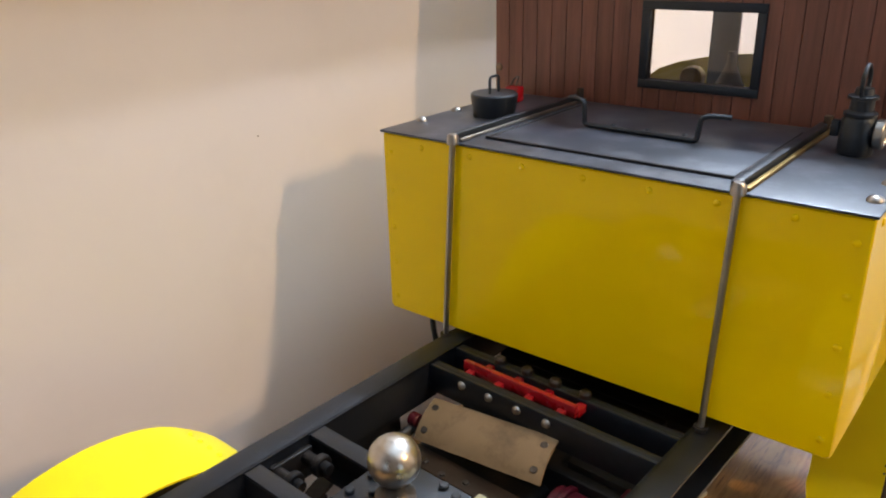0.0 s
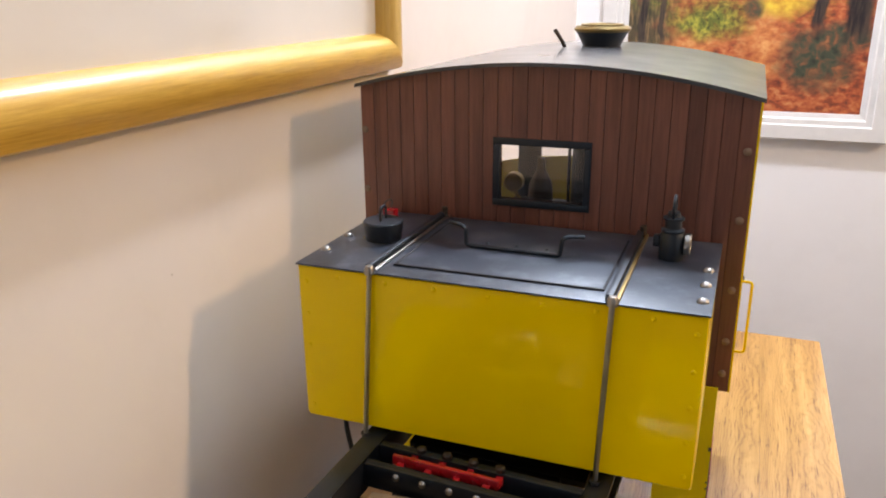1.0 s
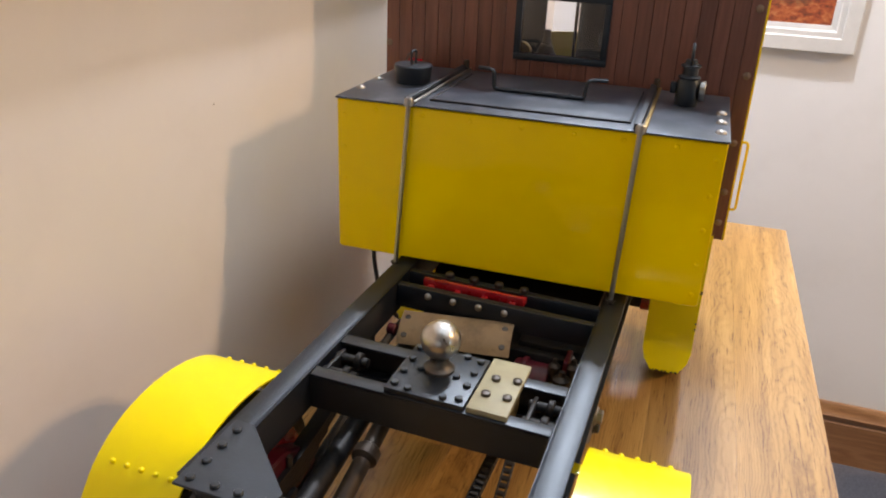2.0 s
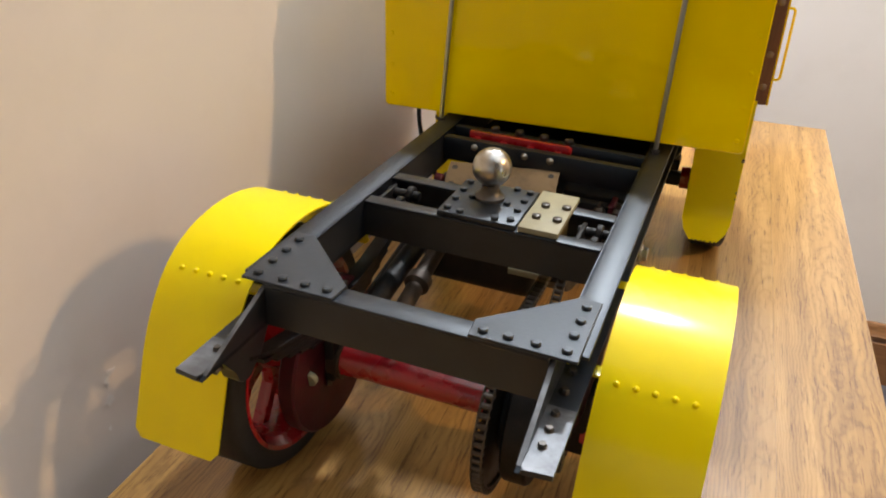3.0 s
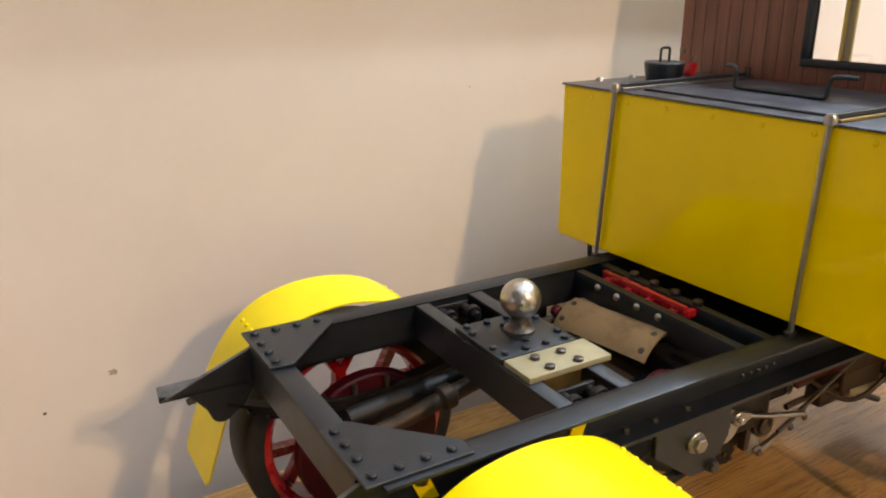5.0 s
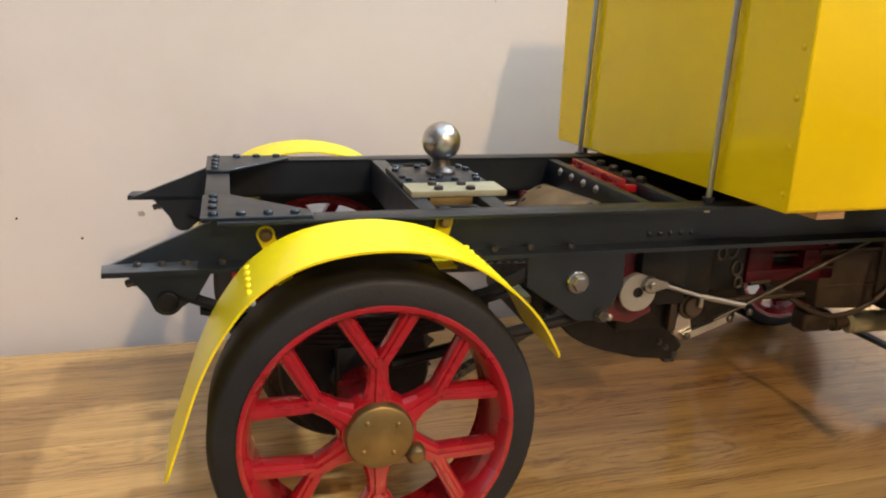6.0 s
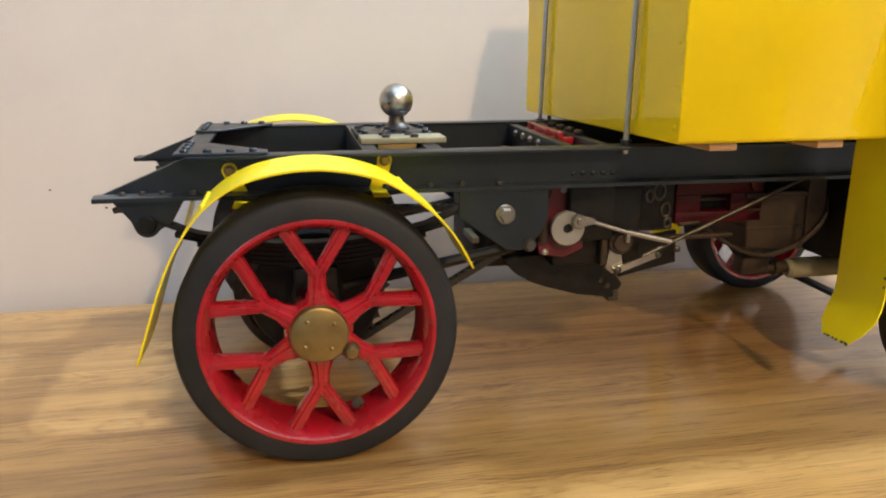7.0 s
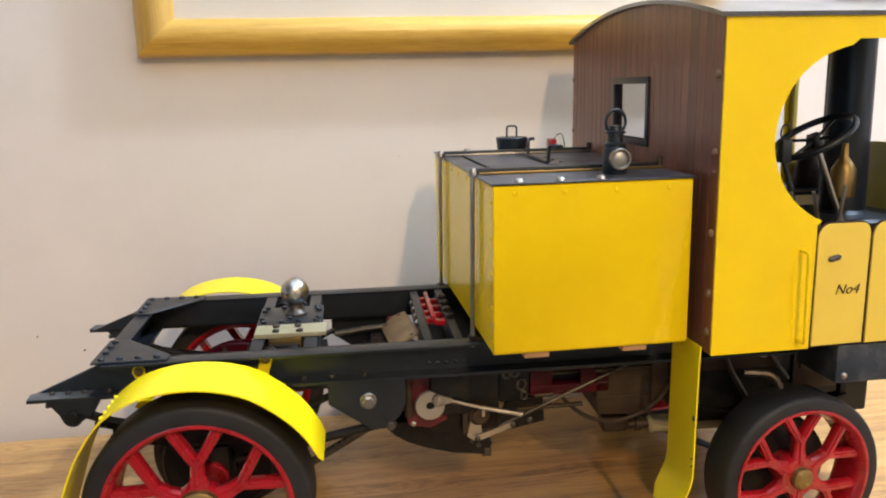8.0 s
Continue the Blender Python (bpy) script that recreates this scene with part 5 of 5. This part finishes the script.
    prism(bm, [(CX0, CZ0), (CX1, CZ0)] + [(x, 0.372 + 0.064 * math.sqrt(max(0, 1 - ((x - (CX0 + CX1) / 2) / 0.2305) ** 2))) for x in reversed(xs)], "y", CY1 - 0.004, CY1 - 0.001)
    part("dash", bm, OLIVE, front, "olive yellow inner dash")
    for x, pw in ((CX0 + 0.002, 0.012), (-0.130, 0.038), (CX1 - 0.014, 0.012)):
        part("pillar", box(B(), (x, CY1 - 0.012, 0.36), (x + pw, CY1 - 0.005, roof_z(x) - 0.005), 0.001), BLACK if pw > 0.02 else OLIVE, front)
    # roof
    bm = B()
    rows = []
    for y in (CY0 - 0.006, CY1 + 0.02):
        rows.append([[bm.verts.new((x, y, roof_z(x) + dz)) for x in [-0.237 + 0.4655 * i / 24 for i in range(25)]] for dz in (-0.0034, 0.0010)])
    for k in range(24):
        for d in (0, 1):
            bm.faces.new([rows[0][d][k], rows[0][d][k + 1], rows[1][d][k + 1], rows[1][d][k]])
        for e in (0, 1):
            bm.faces.new([rows[e][0][k], rows[e][0][k + 1], rows[e][1][k + 1], rows[e][1][k]])
    for k in (0, 24):
        bm.faces.new([rows[0][0][k], rows[0][1][k], rows[1][1][k], rows[1][0][k]])
    part("cab_roof", bm, ROOF, lorry, "dark arched sheet-metal cab roof", smooth=50)
    zc = roof_z(0.0)
    c = (0.008, 0.505)
    chim = part("chimney", lathe(B(), (*c, zc), (*c, 2), [(-0.012, 0.026), (0.002, 0.027), (0.016, 0.034), (0.020, 0.037)], 36), BLACK, lorry, "short black flared chimney with brass rim")
    part("chimney_rim", ring(B(), (*c, zc + 0.0195), (*c, zc + 0.028), 0.0395, 0.028, 40, 0.003), BRASS, chim, "brass chimney rim")
    part("chimney_cap", ring(B(), (*c, zc + 0.0282), (*c, zc + 0.031), 0.030, 0.022, 36, 0.001), BRASS, chim)
    part("chimney_lever", rod(B(), bend([(-0.036, 0.47, zc - 0.004), (-0.040, 0.47, zc + 0.006), (-0.052, 0.468, zc + 0.024)], 0.006), 0.0028, 8), BRONZE, lorry, "small bent roof lever")
    # cab floor, boiler, controls
    part("cab_floor", box(B(), (CX0 + 0.003, CY0 + 0.0095, CZ0 + 0.002), (CX1 - 0.003, CY1 - 0.006, CZ0 + 0.008)), GRIME, lorry)
    part("boiler", lathe(B(), (0.0, 0.512, CZ0 + 0.0085), (0.0, 0.512, 1), [(0, 0.070), (0.088, 0.070), (0.092, 0.066), (0.093, 0.032), (0.097, 0.0285), (0.350, 0.0265)], 36), BLACK, lorry, "black upright boiler with smoke tube")
    part("seat_box", box(B(), (CX0 + 0.006, CY0 + 0.02, CZ0 + 0.0085), (CX1 - 0.02, CY0 + 0.085, 0.352), 0.003), BRONZE, lorry, "brown bench box")
    sw = Matrix.Translation((0.068, 0.420, 0.452)) @ Matrix.Rotation(radians(30), 4, "X") @ Matrix.Rotation(radians(1), 4, "Y")
    bm = rod(B(), [(0.047 * math.cos(a), 0.047 * math.sin(a), 0) for a in [2 * math.pi * i / 36 for i in range(36)]], 0.004, 10, True)
    steer = part("steering_wheel", bm, BLACK, lorry, "black four-spoked steering wheel", xf=sw)
    for k in range(4):
        a = radians(20 + 90 * k)
        part("wheel_spoke", rod(B(), [(0, 0, -0.004), (0.046 * math.cos(a), 0.046 * math.sin(a), 0)], 0.002, 8), BLACK, steer, xf=sw)
    part("wheel_boss", cyl(B(), (0, 0, -0.012), (0, 0, 0.003), 0.008, bevel=0.001), BLACK, steer, xf=sw)
    part("steering_column", rod(B(), [(0.068, 0.4248, 0.441), (0.085, 0.492, 0.262)], 0.0035, 10), STEEL, lorry, "steel steering column")
    for x, y, z0, z1, ty in ((0.10, 0.395, 0.26, 0.392, 0.375), (0.12, 0.41, 0.26, 0.40, 0.43), (0.09, 0.44, 0.27, 0.39, 0.41)):
        part("lever", rod(B(), [(x, y, z0), (x, ty, z1)], 0.0022, 8), STEEL, lorry, "thin steel lever")
    bt = lathe(B(), (0.052, 0.474, 0.3755), (0.052, 0.474, 1), [(0, 0.013), (0.002, 0.0145), (0.034, 0.0145), (0.044, 0.009), (0.050, 0.0045), (0.066, 0.0035), (0.067, 0)], 24)
    part("oil_can", bt, BRASS, lorry, "brass oil can on the boiler")
    part("gauge", cyl(B(), (-0.103, 0.450, 0.417), (-0.103, 0.463, 0.417), 0.0145, bevel=0.001, seg=28), BRASS, lorry, "round brass gauge")
    part("gauge_stem", rod(B(), [(-0.103, 0.458, 0.404), (-0.09, 0.475, 0.372)], 0.003), BRASS, lorry)
    part("shelf", box(B(), (-0.125, 0.44, 0.366), (-0.035, 0.545, 0.372), 0.001), GRIME, lorry)
    bt = lathe(B(), (-0.076, 0.512, 0.372), (-0.076, 0.512, 1), [(0, 0.018), (0.003, 0.0195), (0.030, 0.018), (0.050, 0.009), (0.058, 0.0062), (0.072, 0.0058), (0.073, 0)], 24)
    part("oil_bottle", bt, BRONZE, lorry, "dark oil bottle before the dash")
    part("gauge_pole", rod(B(), [(-0.030, 0.500, 0.366), (-0.030, 0.500, 0.585)], 0.0024), BLACK, lorry)
    ck = B()
    box(ck, (0.082, 0.365, 0.425), (0.094, 0.377, 0.452), 0.001)
    rod(ck, [(0.088, 0.371 + 0.006 * math.cos(a), 0.460 + 0.009 * math.sin(a)) for a in [2 * math.pi * i / 16 for i in range(16)]], 0.0012, 6, True)
    part("regulator", ck, BLACK, lorry)
    part("regulator_arm", rod(B(), [(0.088, 0.371, 0.428), (0.09, 0.40, 0.33), (0.09, 0.41, 0.26)], 0.003), BLACK, lorry)
    # writing on the first door
    cu = bpy.data.curves.new("door_number", "FONT")
    cu.body, cu.size, cu.extrude, cu.shear = "No4", 0.0145, 0.0002, 0.3
    cu.align_x = cu.align_y = "CENTER"
    ob = new("door_number", cu)
    bpy.context.view_layer.update()
    me = bpy.data.meshes.new_from_object(ob.evaluated_get(bpy.context.evaluated_depsgraph_get()))
    bpy.data.objects.remove(ob)
    me.materials.append(INK)
    me.transform(Matrix.Scale(METRE, 4))
    txt = new("door_number", me)
    txt.parent = lorry
    txt.matrix_basis = pose(*metres((CX1 + 0.0037, 0.3625, 0.3085)), 90, 0, 90)
    tagged(txt, "dark lettering on the door")


cab()


# under the tank and cab ------------------------------------------------------------
def undergear():
    # crank disc and the rods of the pump drive
    d = part("crank_disc", ring(B(), (0.094, -0.051, 0.1635), (0.1005, -0.051, 0.1635), 0.0172, 0.0045, 36, 0.0008), ALU, lorry, "pale metal crank disc", xf=CH)
    part("hub_pin", cyl(B(), (0.088, -0.051, 0.1635), (0.0985, -0.051, 0.1635), 0.0046, seg=16), GRIME, d, xf=CH)
    rodb = B()
    cyl(rodb, (0.1008, -0.0415, 0.1715), (0.1065, -0.0415, 0.1715), 0.0072, bevel=0.0008, seg=20)
    prism(rodb, [(-0.0415, 0.1778), (-0.026, 0.1735), (-0.026, 0.1685), (-0.0415, 0.1652)], "x", 0.1012, 0.1060)
    rod(rodb, [(0.1035, -0.030, 0.171), (0.1035, 0.010, 0.158)], 0.0022)
    box(rodb, (0.100, 0.008, 0.1475), (0.105, 0.012, 0.1595), 0.0008)
    rod(rodb, [(0.1025, 0.010, 0.158), (0.1025, 0.056, 0.1465)], 0.0030)
    part("connecting_rod", rodb, STEEL, lorry, "bare metal connecting rod", xf=CH)
    part("crank_pin", cyl(B(), (0.1062, -0.0415, 0.1715), (0.110, -0.0415, 0.1715), 0.0034, seg=14, bevel=0.0006), BRIGHT, lorry, xf=CH)
    part("red_plate", prism(B(), [(-0.080, 0.2093), (-0.052, 0.2093), (-0.043, 0.190), (-0.032, 0.170), (-0.030, 0.140), (-0.050, 0.131), (-0.076, 0.136), (-0.0795, 0.16)], "x", 0.084, 0.089, 0.0008), RED_OLD, lorry, "dark red side plate", xf=CH)
    repeat("bolt", dome(B(), (0, 0, 0), (1, 0, 0), 0.0035), ALU, lorry, [(0.089, v, z) for v, z in ((-0.053, 0.200), (-0.045, 0.196), (-0.070, 0.138), (-0.036, 0.175))], xf=CH)
    part("drive_box", box(B(), (0.00, -0.060, 0.12), (0.083, 0.033, 0.200), 0.004), GRIME, lorry, "oily black drive case", xf=CH)
    part("side_case", box(B(), (-0.085, -0.040, 0.125), (-0.002, 0.030, 0.204), 0.004), GRIME, lorry, xf=CH)
    # curved guard under the drive
    pts = [(-0.106, 0.124)] + [(-0.09, 0.107), (-0.074, 0.097), (-0.055, 0.090), (-0.02, 0.080), (0.020, 0.0735), (0.030, 0.088), (0.012, 0.112), (-0.004, 0.124), (-0.02, 0.130)]
    part("drive_guard", prism(B(), pts, "x", 0.006, 0.055, 0.0015), GRIME, lorry, "black curved guard below the drive", xf=CH)
    part("drain_cock", box(B(), (0.030, 0.018, 0.066), (0.046, 0.030, 0.080), 0.002), DULL, lorry, xf=CH)
    repeat("bolt", hexbolt(B(), (0, 0, 0), (1, 0, 0), 0.0026), DULL, lorry, [(0.055, v, z) for v, z in ((0.004, 0.094), (0.012, 0.088), (0.022, 0.080))], xf=CH)
    # rocking lever with its links
    lv = B()
    cyl(lv, (0.078, 0.0064, 0.146), (0.097, 0.0064, 0.146), 0.0125, bevel=0.001, seg=24)
    cyl(lv, (0.096, 0.0064, 0.146), (0.101, 0.0064, 0.146), 0.009, bevel=0.001, seg=20)
    box(lv, (0.086, -0.013, 0.122), (0.094, -0.006, 0.152), 0.0012)
    part("rocking_lever", lv, BRONZE, lorry, "oily bronze rocking lever", xf=CH)
    lk = prism(B(), [(-0.008, 0.119), (0.000, 0.113), (0.012, 0.117), (0.008, 0.140), (-0.004, 0.140)], "x", 0.0895, 0.0935, 0.0008)
    prism(lk, [(0.000, 0.120), (0.003, 0.114), (0.048, 0.130), (0.046, 0.136)], "x", 0.0945, 0.0985)
    part("link_arm", lk, STEEL, lorry, "pale metal link arm", xf=CH)
    repeat("bolt", dome(B(), (0, 0, 0), (1, 0, 0), 0.0036, 0.0026, 12), DULL, lorry, [(0.0985, v, z) for v, z in ((0.004, 0.118), (0.046, 0.132), (0.0565, 0.146), (0.066, 0.137))], xf=CH)
    part("link_plate", prism(B(), [(0.034, 0.090), (0.100, 0.1035), (0.098, 0.140), (0.050, 0.132)], "x", 0.028, 0.034, 0.0006), GRIME, lorry, xf=CH)
    part("valve_plate", box(B(), (0.060, 0.033, 0.152), (0.079, 0.070, 0.2092), 0.003), GRIME, lorry, "dark valve plate with rings", xf=CH)
    for v, z, r in ((0.052, 0.193, 0.0085), (0.042, 0.189, 0.006), (0.060, 0.174, 0.007), (0.063, 0.160, 0.005)):
        part("valve_ring", rod(B(), [(0.0795, v + r * 0.7 * math.cos(a), z + r * math.sin(a)) for a in [2 * math.pi * i / 20 for i in range(20)]], 0.0016, 8, True), DULL, lorry, xf=CH)
    # red cylinder block with its slot
    bm = B()
    for lo, hi in (((0.00, 0.071, 0.158), (0.080, 0.168, 0.170)), ((0.00, 0.071, 0.188), (0.080, 0.168, 0.2092)), ((0.00, 0.071, 0.170), (0.080, 0.098, 0.188)), ((0.00, 0.132, 0.170), (0.080, 0.168, 0.188))):
        box(bm, lo, hi, 0.001)
    part("cylinder_block", bm, MAROON, lorry, "worn dark maroon cylinder block", xf=CH)
    part("slot_back", box(B(), (0.01, 0.097, 0.169), (0.062, 0.133, 0.189)), GRIME, lorry, xf=CH)
    part("slot_rod", rod(B(), [(0.07, 0.098, 0.181), (0.07, 0.132, 0.181)], 0.0018), DULL, lorry, xf=CH)
    part("pipe_flange", prism(B(), [(0.146, 0.2095), (0.153, 0.2095), (0.160, 0.193), (0.154, 0.191)], "x", 0.080, 0.084), MAROON, lorry, xf=CH)
    part("stub_rod", rod(B(), [(0.079, 0.076, 0.158), (0.079, 0.098, 0.159)], 0.0026), BRONZE, lorry, xf=CH)
    # bronze ash pan and pipes
    pan = prism(B(), [(0.154, 0.128), (0.2225, 0.124), (0.2185, 0.186), (0.150, 0.186)], "x", -0.02, 0.080, 0.0015)
    prism(pan, [(0.219, 0.138), (0.240, 0.160), (0.238, 0.2085), (0.2185, 0.2085)], "x", 0.02, 0.084, 0.001)
    box(pan, (-0.02, 0.1515, 0.149), (0.0816, 0.2215, 0.152), 0.001)
    box(pan, (-0.02, 0.148, 0.183), (0.082, 0.222, 0.188), 0.001)
    part("ash_pan", pan, BRONZE, lorry, "dark oily bronze ash pan", xf=CH)
    part("exhaust_elbow", box(B(), (0.028, 0.172, 0.088), (0.050, 0.206, 0.110), 0.004, 3), BRONZE, lorry, "oily bronze pipe elbow", xf=CH)
    ex = lathe(B(), (0.038, 0.204, 0.092), (0.038, 1, 0.092), [(0, 0.0065), (0.012, 0.0065), (0.013, 0.009), (0.020, 0.009), (0.021, 0.0065), (0.034, 0.0065)], 20)
    part("exhaust_pipe", ex, BRONZE, lorry, "bronze pipe below the cab", xf=CH)
    part("exhaust_sleeve", lathe(B(), (0.038, 0.234, 0.0905), (0.038, 1, 0.0905), [(0, 0.008), (0.004, 0.0115), (0.10, 0.0115)], 24), CREAM, lorry, "pale metal pipe sleeve", xf=CH)
    part("bracket_rod", rod(B(), [(0.085, 0.054, 0.1445), (0.085, 0.066, 0.146), (0.085, 0.133, 0.1465)], 0.0030, 10), BRONZE, lorry, "oily bronze rod", xf=CH)
    part("strut", rod(B(), [(0.02, 0.255, 0.078), (0.02, 0.345, 0.036)], 0.0045, 8), BLACK, lorry, xf=CH)
    part("feed_pipe", rod(B(), bend([(0.0965, 0.030, 0.1310), (0.0965, 0.044, 0.1370), (0.090, 0.206, 0.2035), (0.08, 0.216, 0.2085)], 0.01), 0.0022), DULL, lorry, "thin dull steel pipe", xf=CH)
    part("feed_pipe", rod(B(), bend([(0.07, 0.112, 0.150), (0.090, 0.128, 0.1365), (0.090, 0.152, 0.1255), (0.090, 0.176, 0.122), (0.090, 0.211, 0.133), (0.090, 0.237, 0.158), (0.07, 0.250, 0.178)], 0.02), 0.0026), BRONZE, lorry, xf=CH)
    # firebox and ash door below the cab, with its pipes
    fb = part("firebox", box(B(), (-0.095, 0.262, 0.112), (0.088, 0.500, 0.2455), 0.004), GRIME, lorry, "oily black firebox below the cab", xf=CH)
    part("ash_door", box(B(), (0.0885, 0.395, 0.150), (0.0925, 0.455, 0.212), 0.001), BRONZE, fb, "brown metal ash door", xf=CH)
    part("door_latch", box(B(), (0.0926, 0.402, 0.176), (0.0965, 0.416, 0.183), 0.0008), DULL, fb, xf=CH)
    part("side_panel", box(B(), (0.0885, 0.280, 0.180), (0.0915, 0.380, 0.236), 0.001), BRONZE, fb, xf=CH)
    for v, z0, z1 in ((0.300, 0.150, 0.238), (0.352, 0.168, 0.240)):
        part("steam_pipe", rod(B(), bend([(0.097, v, z1), (0.099, v + 0.004, (z0 + z1) / 2), (0.102, v + 0.030, z0)], 0.02), 0.0036), DULL, fb, xf=CH)
    part("drain_valve", lathe(B(), (0.118, 0.340, 0.205), (0.118, 0.340, 1), [(0, 0.004), (0.010, 0.0055), (0.016, 0.0055), (0.018, 0.003), (0.036, 0.003), (0.037, 0.0)], 12), ALU, lorry, "pale drain valve", xf=CH)
    # front axle
    part("front_axle", box(B(), (-0.172, 0.330, 0.080), (0.172, 0.348, 0.100), 0.003), GRIME, lorry, xf=CH)
    for s in (1, -1):
        for i in range(4):
            part("leaf_spring", prism(B(), [(0.348 - 0.10 + i * 0.016, 0.152 - i * 0.004), (0.348, 0.128 - i * 0.004), (0.448 - i * 0.016, 0.152 - i * 0.004), (0.448 - i * 0.016, 0.1487 - i * 0.004), (0.348, 0.1247 - i * 0.004), (0.248 + i * 0.016, 0.1487 - i * 0.004)], "x", s * 0.107, s * 0.122), GRIME, lorry, xf=CH)
        part("spring_seat", box(B(), (min(s * 0.108, s * 0.124), 0.33, 0.104), (max(s * 0.108, s * 0.124), 0.366, 0.118), 0.002), GRIME, lorry, xf=CH)
        for v in (0.250, 0.446):
            part("shackle", box(B(), (min(s * 0.110, s * 0.119), v - 0.006, 0.146), (max(s * 0.110, s * 0.119), v + 0.006, 0.2095), 0.002), GRIME, lorry, xf=CH)
        part("steering_arm", rod(B(), bend([(s * 0.15, 0.30, 0.20), (s * 0.16, 0.33, 0.20), (s * 0.172, 0.345, 0.16)], 0.01), 0.0045), DULL, lorry, xf=CH)
        part("tool_box", box(B(), (min(s * 0.150, s * 0.2215), 0.363, 0.2035), (max(s * 0.150, s * 0.2215), 0.52, 0.2462), 0.002), BLACK_TOP, lorry, "dark steel box below the cab door")
        part("box_bolt", dome(B(), (s * 0.2215, 0.372, 0.212), (s, 0, 0), 0.004, 0.003), STEEL, lorry)
        # yellow splash plate behind the front wheel, its foot flared backwards
        x0, x1 = 0.1505, 0.2135
        line = [(0.2135, 0.2525), (0.2125, 0.235), (0.2115, 0.17), (0.211, 0.108), (0.209, 0.096), (0.204, 0.084), (0.196, 0.072), (0.190, 0.060)]
        bm = B()
        rows = []
        for i, (y, z) in enumerate(line):
            k = {0: 0, len(line) - 1: 0.014, len(line) - 2: 0.004}.get(i, 0.0)
            rows.append([bm.verts.new((s * x, y + dy, z)) for dy in (0, 0.0016) for x in (x0 + k, x1 - k)])
        for a, b in zip(rows, rows[1:]):
            for i, j in ((0, 1), (1, 3), (3, 2), (2, 0)):
                bm.faces.new([a[i], a[j], b[j], b[i]])
        for q in (rows[0], rows[-1]):
            bm.faces.new([q[0], q[1], q[3], q[2]])
        plate = part("splash_plate", bm, YELLOW_GUARD, lorry, "bright yellow splash plate behind the front wheel, chipped edge", smooth=50)
        rnd = random.Random(4)
        for i in range(11):
            # flakes of bare metal along the foot and the outer edge
            k = rnd.random()
            x, y, z = (x0 + 0.016 + 0.034 * k, 0.1898, 0.0606) if i < 7 else (x1 - 0.0012, 0.2100, 0.100 + 0.09 * k)
            flake = box(B(), (-0.0005 - 0.0014 * k, -0.0004, -0.0008), (0.0005 + 0.0014 * k, 0.0006, 0.0009 + 0.0006 * k))
            part("paint_chip", flake, DULL, plate, "bare metal chip", xf=Matrix.Translation((s * x, y, z)) @ Matrix.Rotation(rnd.uniform(-0.5, 0.5), 4, "Y"))
    part("drip_pipe", rod(B(), bend([(-0.165, 0.02, 0.254), (-0.165, 0.02, 0.235), (-0.16, 0.025, 0.19), (-0.15, 0.06, 0.14)], 0.01), 0.0028), BLACK, lorry)


undergear()


# ---------------------------------------------------------------- marks on the wall
CHIP = shader("bare_plaster_chip", (0.80, 0.76, 0.72), 0.9, vary=0.1, scale=200)
PIT = shader("dark_pit", (0.06, 0.05, 0.045), 0.9, vary=0.3, scale=200)
SMUDGE = shader("brown_smudge", (0.42, 0.34, 0.26), 0.85, vary=0.2, scale=150)


def wall_mark(name, y, z, r, material, seed, squash=1.0):
    """A flat, ragged flake on the wall's face."""
    rnd = random.Random(seed)
    n = 14
    pts = []
    for i in range(n):
        a = 2 * math.pi * i / n
        q = r * rnd.uniform(0.55, 1.15)
        pts.append((y + q * math.cos(a) * squash, z + q * math.sin(a)))
    return part(name, prism(B(), pts, "x", WX0 - 0.0004, WX0 + 0.0004), material, bpy.data.objects["wall_west"])


wall_mark("paint_chip", -0.3640, 0.0705, 0.0065, CHIP, 1, 0.6)
wall_mark("paint_chip", -0.3580, 0.0770, 0.0045, CHIP, 2, 1.3)
wall_mark("paint_chip", -0.3655, 0.0488, 0.0060, CHIP, 3, 1.2)
wall_mark("paint_chip", -0.3715, 0.0193, 0.0035, CHIP, 4, 0.7)
wall_mark("pit", -0.6214, 0.1495, 0.0015, PIT, 5)
wall_mark("pit", -0.5535, 0.1228, 0.0018, PIT, 6)
wall_mark("pit", -0.0412, 0.4130, 0.0011, SMUDGE, 7)
wall_mark("smudge", -0.4850, 0.1505, 0.0042, SMUDGE, 9, 1.2)
